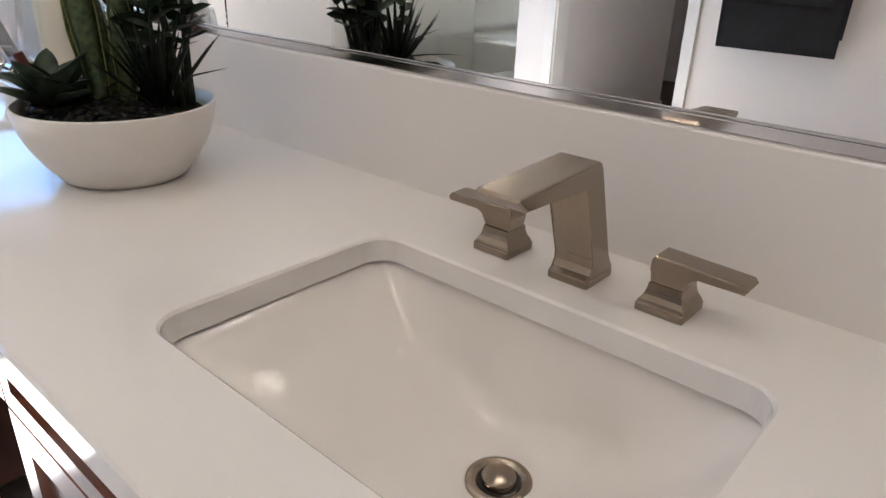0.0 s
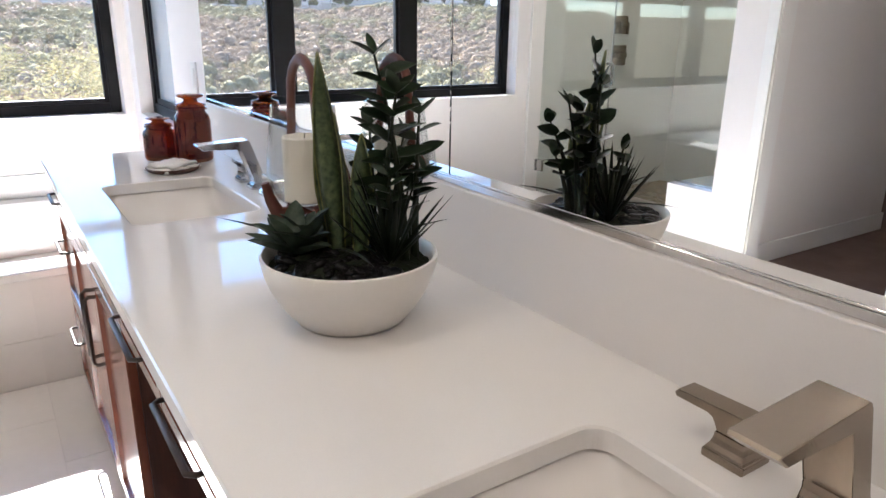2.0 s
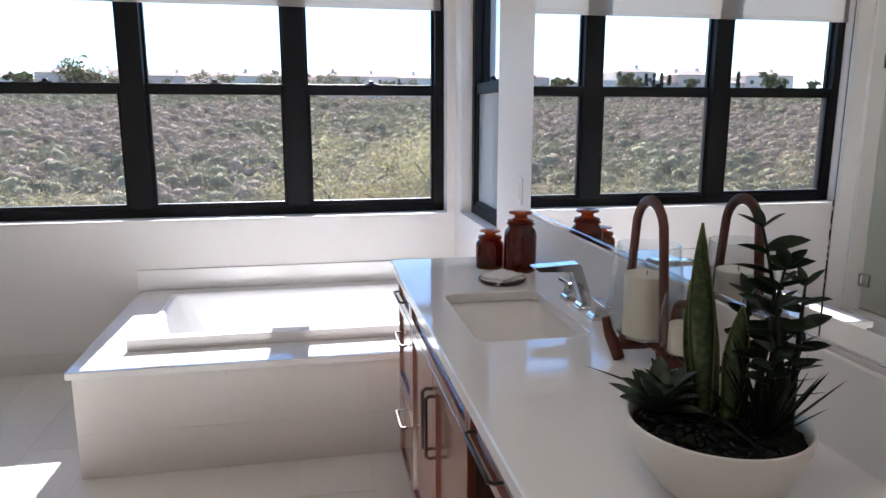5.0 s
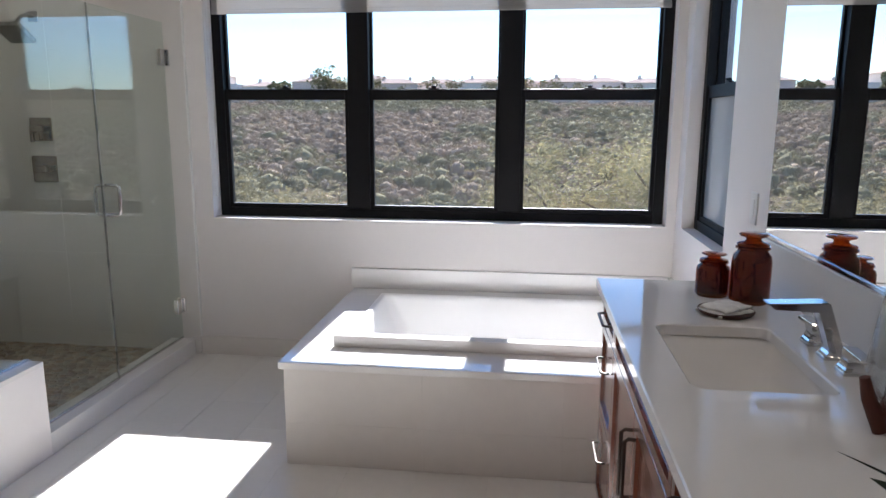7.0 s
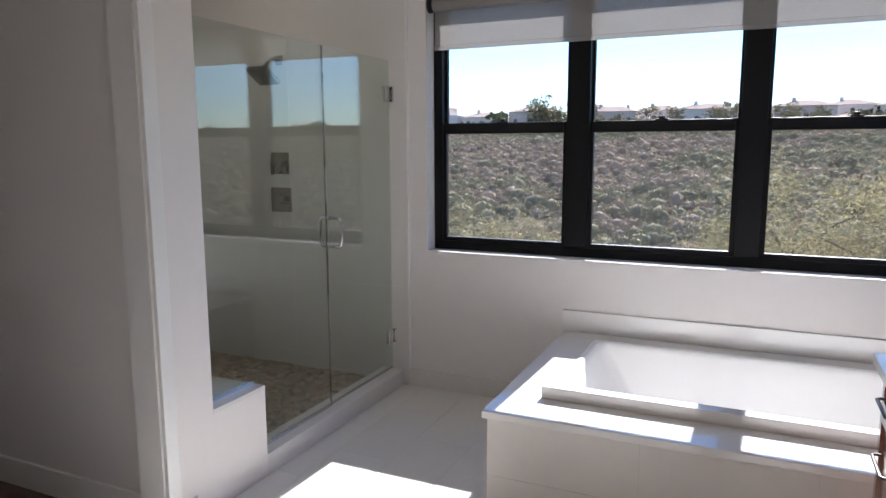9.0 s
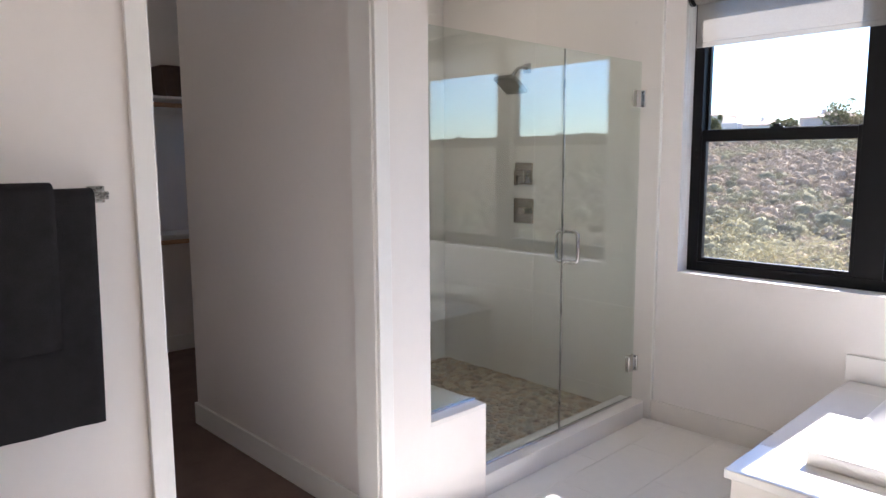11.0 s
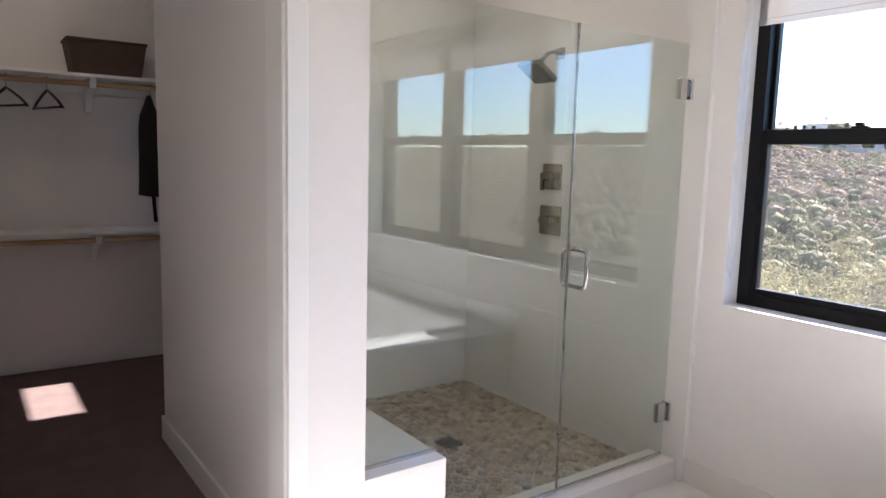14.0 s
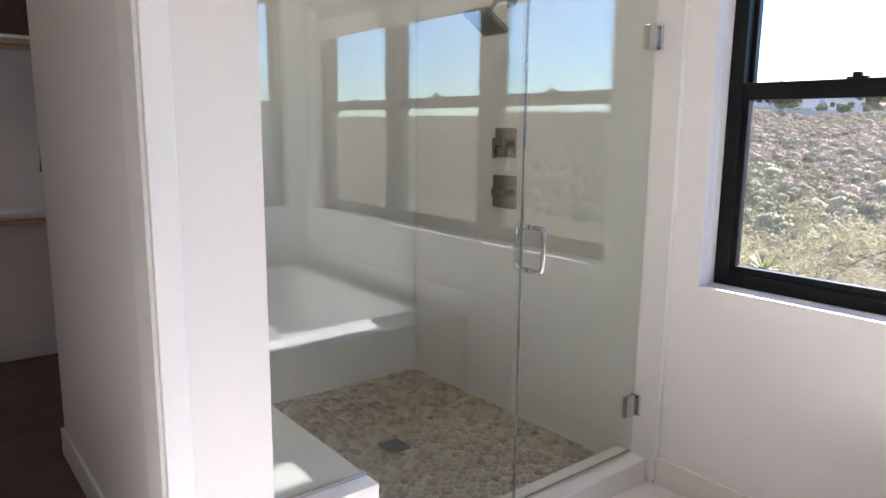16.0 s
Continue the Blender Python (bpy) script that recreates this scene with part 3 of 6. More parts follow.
def shower_enclosure():
    g0, g1 = SH_X - 0.005, SH_X + 0.005
    ob = thing("shower_screen", (SH_X, 2.7, 0.10), "frameless clear glass shower screen, notched over the bench", "shower screen")
    bm = bmesh.new()
    prism(bm, [(2.215, 0.428), (2.551, 0.428), (2.551, 0.104), (3.152, 0.104), (3.152, 1.985), (2.215, 1.985)], "x", g0, g1)
    pane = part("panel", bm, SHOWER_GLASS, ob, "clear glass with a faint green tint")
    pane.visible_shadow = False
    bm = bmesh.new()
    box(bm, SH_X - 0.009, SH_X + 0.009, 2.553, 3.15, 0.1005, 0.112, 0.001, 1)
    part("bottom_channel", bm, CHROME, ob, "chrome channel")
    bm = bmesh.new()
    box(bm, SH_X - 0.009, SH_X + 0.009, 2.215, 2.531, 0.4255, 0.437, 0.001, 1)
    part("bench_channel", bm, CHROME, ob, "chrome channel")
    bm = bmesh.new()
    box(bm, SH_X - 0.009, SH_X + 0.009, 2.2125, 2.222, 0.438, 1.985, 0.001, 1)
    part("wall_channel", bm, CHROME, ob, "chrome channel")
    door = thing("shower_door", (SH_X, 3.5, 0.115), "frameless clear glass shower door, closed", "shower door")
    leaf = part("glass_leaf", boxed(g0, g1, 3.158, 3.838, 0.116, 1.985), SHOWER_GLASS, door, "clear glass with a faint green tint")
    leaf.visible_shadow = False
    # Strip added to draw the dark line of the glass edge.
    part("edge_strip", boxed(g0, g1, 3.1525, 3.1575, 0.116, 1.985), STEEL, door, "thin strip along the closing edge")
    part("bottom_seal", boxed(g0 - 0.001, g1 + 0.001, 3.158, 3.838, 0.106, 0.1155), CHROME, door, "clear sweep strip")
    for z in (0.315, 1.79):
        bm = bmesh.new()
        box(bm, SH_X - 0.013, SH_X + 0.013, 3.785, 3.836, z - 0.045, z + 0.045, 0.002)
        hinge = part("hinge", bm, CHROME, door, "square chrome hinge")
        bm = bmesh.new()
        box(bm, SH_X - 0.022, SH_X + 0.026, 3.846, 3.8568, z - 0.045, z + 0.045, 0.002)
        cyl(bm, (SH_X, 3.842, z - 0.03), (SH_X, 3.842, z + 0.03), 0.010, n=16)
        part("wall_plate", bm, CHROME, hinge)
    for s in (1, -1):
        bm = bmesh.new()
        x = SH_X + s * 0.005
        tube(bm, [(x, 3.195, 1.115), (x + s * 0.045, 3.195, 1.115), (x + s * 0.058, 3.195, 1.105), (x + s * 0.060, 3.195, 1.09), (x + s * 0.060, 3.195, 0.99),
                  (x + s * 0.058, 3.195, 0.975), (x + s * 0.045, 3.195, 0.965), (x, 3.195, 0.965)], 0.009, 14, up=(0, 1, 0))
        part("handle", bm, CHROME, door, "polished chrome D-shaped handle", True)


shower_enclosure()


def shower_fittings():
    wall = 3.857
    for z, size, kind in ((1.378, 0.070, "volume"), (1.140, 0.080, "thermostat")):
        x = -3.72
        ob = thing("shower_valve", (x, wall, z), "square brushed metal shower valve trim with a lever", "shower valve", "shower valves")
        part("plate", boxed(x - size, x + size, wall - 0.010, wall, z - size, z + size, 0.003), NICKEL, ob)
        bm = bmesh.new()
        cyl(bm, (x, wall - 0.010, z), (x, wall - 0.042, z), 0.026, n=24)
        part("hub", bm, NICKEL, ob, "round hub", True)
        bm = bmesh.new()
        if kind == "volume":
            box(bm, x - 0.040, x + 0.044, wall - 0.060, wall - 0.040, z - 0.014, z + 0.022, 0.004)
            box(bm, x - 0.040, x - 0.018, wall - 0.058, wall - 0.042, z - 0.075, z - 0.010, 0.004)
            box(bm, x + 0.024, x + 0.042, wall - 0.058, wall - 0.042, z - 0.055, z - 0.010, 0.004)
        else:
            box(bm, x - 0.038, x + 0.048, wall - 0.062, wall - 0.042, z - 0.018, z + 0.020, 0.005)
        part("lever", bm, NICKEL, ob, "brushed metal lever")
    ob = thing("rain_shower", (-3.70, wall, 2.03), "square brushed metal rain shower head on an arm", "shower head")
    part("flange", boxed(-3.73, -3.67, wall - 0.010, wall, 2.00, 2.06, 0.003), STEEL, ob)
    bm = bmesh.new()
    tube(bm, [(-3.70, wall, 2.03), (-3.70, wall - 0.05, 2.035), (-3.70, wall - 0.10, 2.02), (-3.70, wall - 0.135, 1.985), (-3.70, wall - 0.15, 1.955)], 0.011, 12)
    part("arm", bm, STEEL, ob, "", True)
    bm = bmesh.new()
    box(bm, -0.078, 0.078, -0.078, 0.078, -0.014, 0.014, 0.003)
    box(bm, -0.045, 0.045, -0.045, 0.045, 0.014, 0.026, 0.004)
    cyl(bm, (0, 0, 0.026), (0, 0, 0.05), 0.018, n=16)
    bmesh.ops.transform(bm, matrix=pose(-3.70, wall - 0.165, 1.92, -32, 0, 0), verts=bm.verts)
    part("head", bm, STEEL, ob)
    drain = thing("shower_drain", (-3.68, 3.17, 0.018), "square metal shower drain grate in the pebble floor", "drain")
    part("rim", boxed(-3.735, -3.625, 3.115, 3.225, 0.018, 0.030, 0.002), BRONZE, drain)
    part("grate", cyl(bmesh.new(), (-3.68, 3.17, 0.030), (-3.68, 3.17, 0.0325), 0.050, n=24), BLACK_PLASTIC, drain, "dark round grate")
    for i in range(5):
        part("bar", boxed(-3.718, -3.642, 3.138 + i * 0.016 - 0.002, 3.138 + i * 0.016 + 0.002, 0.0325, 0.034), BLACK_FRAME, drain)


shower_fittings()

# ---- the vanity ----
VY0, VY1 = -0.745, 2.385                   # the counter's ends
CT = 0.90                                  # counter top height
FACE = -0.522                              # front of drawers and doors
SINKS = (0.025, 1.613)
SINK_X = -0.296                            # middle of the sinks


def counter():
    """Quartz slab: strips between the sinks, and a fan of faces round each cutout, with eased edges."""
    bm = bmesh.new()
    xf, xb, half = -0.546, 0.0185, 0.30

    def quad(*pts):
        bm.faces.new([bm.verts.new(p) for p in pts])
    spans, y = [], VY0
    for c in SINKS:
        spans.append((y, c - half))
        y = c + half
    spans.append((y, VY1))
    for a, b in spans:
        quad((xf, a, CT), (xb, a, CT), (xb, b, CT), (xf, b, CT))
        quad((xf, a, CT - 0.03), (xf, b, CT - 0.03), (xb, b, CT - 0.03), (xb, a, CT - 0.03))
    for c in SINKS:
        outer = densify(rounded(SINK_X, c, 0.151, 0.235, 0.035, 8), 0.04)
        inner = densify(rounded(SINK_X, c, 0.148, 0.232, 0.032, 8), 0.04)

        def edge_point(p):
            dx, dy = p[0] - SINK_X, p[1] - c
            kx = ((xb if dx > 0 else xf) - SINK_X) / dx if abs(dx) > 1e-9 else 1e9
            ky = (half if dy > 0 else -half) / dy if abs(dy) > 1e-9 else 1e9
            k = min(kx, ky)
            return (SINK_X + dx * k, c + dy * k), ("x" if kx < ky else "y")
        n = len(outer)
        for i in range(n):
            p, q, r, s = outer[i], outer[(i + 1) % n], inner[i], inner[(i + 1) % n]
            (e, se), (f, sf) = edge_point(p), edge_point(q)
            corner = []
            if se != sf:
                corner = [((xb if p[0] > SINK_X else xf), c + (half if p[1] > c else -half), CT)]
            quad((*p, CT), (*e, CT), *corner, (*f, CT), (*q, CT))
            quad((*p, CT), (*q, CT), (*s, CT - 0.003), (*r, CT - 0.003))
            quad((*r, CT - 0.003), (*s, CT - 0.003), (*s, CT - 0.03), (*r, CT - 0.03))
    for y0, y1 in ((VY0, VY1),):
        quad((xf, y0, CT), (xf, y1, CT), (-0.549, y1, CT - 0.003), (-0.549, y0, CT - 0.003))
        quad((-0.549, y0, CT - 0.003), (-0.549, y1, CT - 0.003), (-0.549, y1, CT - 0.03), (-0.549, y0, CT - 0.03))
        quad((-0.549, y0, CT - 0.03), (-0.549, y1, CT - 0.03), (xf, y1, CT - 0.03), (xf, y0, CT - 0.03))
        for y in (y0, y1):
            quad((xf, y, CT), (-0.549, y, CT - 0.003), (-0.549, y, CT - 0.03), (xb, y, CT - 0.03), (xb, y, CT))
    bmesh.ops.remove_doubles(bm, verts=bm.verts, dist=1e-5)
    solo("countertop", bm, QUARTZ, (-0.28, 0.82, CT - 0.03), "glossy white quartz vanity countertop with two sink cutouts", "countertop")
    solo("backsplash", boxed(0.0, 0.0180, VY0 + 0.001, VY1 - 0.001, CT - 0.0035, 1.059, 0.003), HONED, (0.01, 0.82, CT - 0.0035), "white quartz backsplash under the mirror", "backsplash")


counter()


def sink(y, near):
    ob = thing("sink", (SINK_X, y, 0.75), "white ceramic undermount sink in the quartz counter", "sink", "vanity sinks")
    bm = bmesh.new()
    rings, hx, hy = [], 0.156, 0.240
    outline = [(px / hx, py / hy) for px, py in densify(rounded(0, 0, hx, hy, 0.040, 8), 0.02)]

    def depth(u, v):
        side = 1 - min(1.0, abs(u)) ** 6.0
        end = 1 - min(1.0, abs(v)) ** 2.1
        return -0.122 * side ** 0.5 * end * (1 + 0.10 * u)
    steps = [0.06, 0.16, 0.28, 0.4, 0.52, 0.63, 0.72, 0.8, 0.86, 0.91, 0.94, 0.965, 0.982, 0.993, 1.0]
    for s in steps:
        row = []
        for u, v in outline:
            row.append(bm.verts.new((SINK_X + u * s * hx, y + v * s * hy, 0.8697 + depth(u * s, v * s) * (1 - s ** 14) ** 0.5)))
        rings.append(row)
    bm.faces.new(rings[0])
    for a, b in zip(rings, rings[1:]):
        for j in range(len(a)):
            k = (j + 1) % len(a)
            bm.faces.new((a[j], a[k], b[k], b[j]))
    basin = part("basin", bm, CERAMIC, ob, "glossy white ceramic basin with sloped ends", smooth="all")
    bm = bmesh.new()
    metal, at = NICKEL if near else CHROME, (-0.247, y - 0.031, 0.7525)
    lathe(bm, [(0.0205, -0.010), (0.0215, -0.002), (0.0245, 0.0005), (0.029, 0.001), (0.0325, -0.001), (0.033, -0.005)], at, 40)
    drain = part("drain", bm, metal, ob, "round metal drain ring", True)
    # Black disc laid in for the shade of the recess round the stopper.
    part("well_shade", cyl(bmesh.new(), (at[0], at[1], at[2] - 0.0045), (at[0], at[1], at[2] - 0.0035), 0.0212, n=32), BLACK_PLASTIC, drain, "black disc painted as the shade round the stopper")
    bm = bmesh.new()
    lathe(bm, [(0.0, 0.0058), (0.013, 0.0054), (0.0165, 0.0042), (0.0172, 0.0025), (0.0168, -0.004)], at, 40)
    part("stopper", bm, metal, drain, "slightly domed pop-up stopper", True)


sink(SINKS[0], True)
sink(SINKS[1], False)


def faucet(y, metal, label):
    ob = thing("faucet", (-0.08, y, CT), label, "faucet", "widespread faucets")
    w = 0.0230
    # column and spout, drawn from the side
    bm = bmesh.new()
    outline = [(-0.104, CT), (-0.104, CT + 0.010), (-0.098, CT + 0.013), (-0.094, CT + 0.020), (-0.0945, CT + 0.030), (-0.124, CT + 0.116), (-0.224, CT + 0.117), (-0.238, CT + 0.129),
               (-0.235, CT + 0.132), (-0.107, CT + 0.138), (-0.1015, CT + 0.135), (-0.100, CT + 0.129), (-0.065, CT + 0.030), (-0.062, CT + 0.020), (-0.056, CT + 0.013), (-0.052, CT + 0.010), (-0.052, CT)]
    prism(bm, outline, "y", y - w, y + w)
    edges = [e for e in bm.edges if abs(e.verts[0].co.y - e.verts[1].co.y) < 1e-6]
    bmesh.ops.bevel(bm, geom=edges, offset=0.0018, segments=2, profile=0.5, affect="EDGES")
    part("spout", bm, metal, ob, "flat angular spout on a leaning column")
    part("spout_foot", boxed(-0.105, -0.053, y - w - 0.0012, y + w + 0.0012, CT, CT + 0.010, 0.002), metal, ob)
    for s in (1, -1):
        c = y + s * 0.1015
        bm = bmesh.new()
        rows = []
        for h, z in ((0.0232, 0.010), (0.0222, 0.013), (0.0192, 0.018), (0.0175, 0.024), (0.0168, 0.030)):
            rows.append([bm.verts.new((-0.080 + a * h, c + b * h, CT + z)) for a, b in ((-1, -1), (1, -1), (1, 1), (-1, 1))])
        for a, b in zip(rows, rows[1:]):
            for j in range(4):
                bm.faces.new((a[j], a[(j + 1) % 4], b[(j + 1) % 4], b[j]))
        bm.faces.new(rows[-1])
        bm.faces.new(rows[0][::-1])
        box(bm, -0.105, -0.056, c - 0.0248, c + 0.0248, CT, CT + 0.0105, 0.002)
        handle = part("handle_base", bm, metal, ob)
        bm = bmesh.new()
        o = [(c - s * 0.0165, CT + 0.0297), (c - s * 0.0185, CT + 0.044), (c - s * 0.0185, CT + 0.053), (c - s * 0.015, CT + 0.0575), (c + s * 0.069, CT + 0.0545),
             (c + s * 0.0725, CT + 0.050), (c + s * 0.070, CT + 0.0455), (c + s * 0.028, CT + 0.0475), (c + s * 0.021, CT + 0.0440), (c + s * 0.0165, CT + 0.0297)]
        prism(bm, o, "x", -0.0955, -0.0655)
        edges = [e for e in bm.edges if abs(e.verts[0].co.x - e.verts[1].co.x) < 1e-6]
        bmesh.ops.bevel(bm, geom=edges, offset=0.0015, segments=2, profile=0.5, affect="EDGES")
        part("lever", bm, metal, handle)
    return ob


faucet(0.0255, NICKEL, "brushed bronze-nickel widespread faucet with two lever handles")
faucet(1.615, CHROME, "polished nickel widespread faucet with two lever handles")


def pull(x, y, z, length, upright, parent):
    """A flat bar pull on two posts."""
    bm = bmesh.new()
    h = length / 2
    out = x - 0.025
    if upright:
        pts = [(x, y, z + h - 0.008), (out + 0.010, y, z + h - 0.006), (out, y, z + h - 0.014), (out, y, z), (out, y, z - h + 0.014), (out + 0.010, y, z - h + 0.006), (x, y, z - h + 0.008)]
        tube(bm, pts, 0.0054, 10, 0.75, up=(0, 1, 0))
    else:
        pts = [(x, y + h - 0.008, z), (out + 0.010, y + h - 0.006, z), (out, y + h - 0.014, z), (out, y, z), (out, y - h + 0.014, z), (out + 0.010, y - h + 0.006, z), (x, y - h + 0.008, z)]
        tube(bm, pts, 0.0054, 10, 0.75)
    part("handle", bm, BRONZE, parent, "dark bronze bar handle", True)


def front(bm, y0, y1, z0, z1, rail):
    """A framed front with a recessed panel, in one piece."""
    box(bm, FACE, FACE + 0.02, y0 + 0.0015, y1 - 0.0015, z0 + 0.0015, z1 - 0.0015)
    face = min(bm.faces, key=lambda f: f.calc_center_median().x)
    bmesh.ops.bevel(bm, geom=list(face.edges), offset=0.0015, segments=1, affect="EDGES")
    face = min((f for f in bm.faces if abs(f.normal.x) > 0.99), key=lambda f: f.calc_center_median().x)
    bmesh.ops.inset_region(bm, faces=[face], thickness=rail)
    bmesh.ops.inset_region(bm, faces=[face], thickness=0.002)
    bmesh.ops.translate(bm, verts=list(face.verts), vec=(0.009, 0, 0))
    return bm


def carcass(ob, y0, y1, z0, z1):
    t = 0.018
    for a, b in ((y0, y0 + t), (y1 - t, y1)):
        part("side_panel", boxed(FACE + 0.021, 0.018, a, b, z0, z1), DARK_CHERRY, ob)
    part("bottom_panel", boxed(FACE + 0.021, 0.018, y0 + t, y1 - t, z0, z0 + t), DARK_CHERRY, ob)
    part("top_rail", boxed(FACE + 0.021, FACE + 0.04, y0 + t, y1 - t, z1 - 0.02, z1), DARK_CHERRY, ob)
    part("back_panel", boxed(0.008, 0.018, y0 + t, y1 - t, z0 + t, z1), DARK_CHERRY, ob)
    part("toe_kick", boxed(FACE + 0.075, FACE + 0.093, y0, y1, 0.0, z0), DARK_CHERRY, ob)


TOP = CT - 0.031


def drawer_unit(y0, y1):
    ob = thing("drawer_cabinet", (-0.26, (y0 + y1) / 2, 0), "reddish cherry vanity cabinet with three drawers", "cabinet", "vanity cabinets")
    carcass(ob, y0, y1, 0.10, TOP)
    for z0, z1 in ((0.745, TOP - 0.008), (0.43, 0.745), (0.105, 0.43)):
        d = part("drawer", front(bmesh.new(), y0, y1, z0, z1, 0.038), CHERRY_ACROSS, ob)
        pull(FACE, (y0 + y1) / 2, z1 - (0.062 if z1 > 0.8 else 0.105), 0.17, False, d)


def sink_unit(y0, y1):
    ob = thing("sink_cabinet", (-0.26, (y0 + y1) / 2, 0), "reddish cherry sink cabinet with two doors and a false front", "cabinet", "vanity cabinets")
    carcass(ob, y0, y1, 0.10, TOP)
    part("false_front", front(bmesh.new(), y0, y1, 0.745, TOP - 0.008, 0.038), CHERRY_ACROSS, ob)
    mid = (y0 + y1) / 2
    for a, b, h in ((y0, mid, mid - 0.028), (mid, y1, mid + 0.028)):
        d = part("door", front(bmesh.new(), a, b, 0.105, 0.745, 0.058), CHERRY, ob)
        pull(FACE, h, 0.585, 0.20, True, d)


def knee_unit(y0, y1):
    ob = thing("dressing_drawers", (-0.26, (y0 + y1) / 2, 0.72), "two shallow cherry drawers over an open knee space", "drawers")
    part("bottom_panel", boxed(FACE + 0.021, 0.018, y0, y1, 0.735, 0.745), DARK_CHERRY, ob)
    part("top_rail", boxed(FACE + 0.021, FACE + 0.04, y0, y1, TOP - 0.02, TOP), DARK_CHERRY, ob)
    mid = (y0 + y1) / 2
    for a, b in ((y0, mid), (mid, y1)):
        d = part("drawer", front(bmesh.new(), a, b, 0.745, TOP - 0.008, 0.034), CHERRY_ACROSS, ob)
        pull(FACE, (a + b) / 2, 0.805, 0.22, False, d)


drawer_unit(2.05, 2.375)
sink_unit(1.18, 2.05)
knee_unit(0.462, 1.18)
sink_unit(-0.41, 0.462)
drawer_unit(-0.735, -0.41)


# ---- the mirror ----
def mirrors():
    z0, z1, seam = 1.074, 2.32, 0.803
    for a, b in ((VY0, seam - 0.0012), (seam + 0.0012, 2.392)):
        ob = thing("wall_mirror", (0.015, (a + b) / 2, z0), "large frameless wall mirror above the backsplash", "mirror", "vanity mirrors")
        part("glass", boxed(0.0085, 0.0195, a, b, z0, z1, 0.0012, 1), MIRROR, ob)
    ch = bmesh.new()
    box(ch, 0.0065, 0.0195, VY0, 2.392, 1.0595, 1.0725, 0.0015)
    box(ch, 0.0065, 0.0082, VY0, 2.392, 1.0725, 1.0755, 0.0006, 1)
    solo("mirror_channel", ch, CHROME, (0.01, 0.82, 1.063), "polished metal channel under the mirror", "mirror channel")


mirrors()
ob = thing("wall_switch", (0.019, 2.565, 1.135), "white wall switch plate", "switch")
part("plate", boxed(0.013, 0.0195, 2.53, 2.60, 1.078, 1.193, 0.002), WHITE_PLASTIC, ob)
part("rocker", boxed(0.010, 0.013, 2.549, 2.581, 1.10, 1.17, 0.001, 1), WHITE_PLASTIC, ob)


# ---- ceiling lights ----
def downlight(x, y, watts):
    ob = thing("downlight", (x, y, CEIL), "round white recessed ceiling downlight out of view, switched on", "ceiling light", "ceiling downlights")
    bm = bmesh.new()
    lathe(bm, [(0.082, 0.0), (0.082, -0.006), (0.066, -0.008), (0.060, -0.004), (0.060, 0.0)], (x, y, CEIL), 32)
    part("trim_ring", bm, TRIM, ob, "", True)
    part("lens", cyl(bmesh.new(), (x, y, CEIL - 0.0005), (x, y, CEIL - 0.003), 0.060, n=32), LAMP_LENS, ob, "glowing frosted lens")
    data = bpy.data.lights.new("downlight_bulb", "AREA")
    data.shape, data.size, data.energy, data.color = "DISK", 0.11, watts, (1.0, 0.84, 0.68)
    lamp = new("downlight_bulb", data)
    lamp.parent = ob
    lamp.location = (0, 0, -0.012)


LAMP_LENS, lens_nt, lens_b = shader("downlight_lens")
lens_b.inputs["Emission Color"].default_value, lens_b.inputs["Emission Strength"].default_value = (1.0, 0.82, 0.62, 1), 6.0
# First spot follows a reflected glint; the other three are assumed.
for x, y in ((-0.72, 0.66), (-0.72, -0.60), (-1.80, 0.66), (-1.80, -0.60)):
    downlight(x, y, 0.28)
# Unseen lamps added to brighten the shower and the closet.
downlight(-3.70, 3.05, 0.6)
downlight(-5.30, 1.55, 0.15)

# ---- things on the counter ----
def plant_leaf(bm, base, way, length, width, droop=0.15, fold=0.12, n=5, roll=0.0):
    """A pointed leaf blade from base along way, bending down towards the tip."""
    base, way = Vector(base), Vector(way).normalized()
    side = way.cross(Vector((0, 0, 1)))
    if side.length < 1e-3:
        side = Vector((1, 0, 0))
    side.normalize()
    up = side.cross(way).normalized()
    side, up = side * math.cos(roll) + up * math.sin(roll), up * math.cos(roll) - side * math.sin(roll)
    left, mid, right = [], [], []
    for i in range(n + 1):
        s = i / n
        w = width * (math.sin(math.pi * min(1.0, 0.12 + 0.88 * s) ** 0.9) ** 0.8 if s < 1 else 0.0)
        c = base + way * length * s - Vector((0, 0, 1)) * droop * length * s * s
        mid.append(bm.verts.new(c - up * fold * w))
        left.append(bm.verts.new(c - side * w / 2 + up * fold * w * 0.6))
        right.append(bm.verts.new(c + side * w / 2 + up * fold * w * 0.6))
    for i in range(n):
        bm.faces.new((left[i], mid[i], mid[i + 1], left[i + 1]))
        bm.faces.new((mid[i], right[i], right[i + 1], mid[i + 1]))
    return bm


LEAF_DARK = foliage("dark_glossy_leaf", (0.008, 0.016, 0.008), (0.021, 0.038, 0.018), 0.28, 40, True, 0.12)
LEAF_SNAKE = foliage("snake_leaf", (0.020, 0.040, 0.014), (0.090, 0.122, 0.048), 0.35, 110, False, 0.15)
LEAF_MARGIN = foliage("snake_leaf_edge", (0.13, 0.14, 0.04), (0.20, 0.20, 0.07), 0.4, 60, False, 0.15)
LEAF_SUCC = foliage("succulent_leaf", (0.026, 0.045, 0.032), (0.080, 0.108, 0.074), 0.4, 50, True, 0.1)
LEAF_SPIKE = foliage("spiky_leaf", (0.003, 0.006, 0.003), (0.008, 0.014, 0.007), 0.4, 50, True, 0.05)
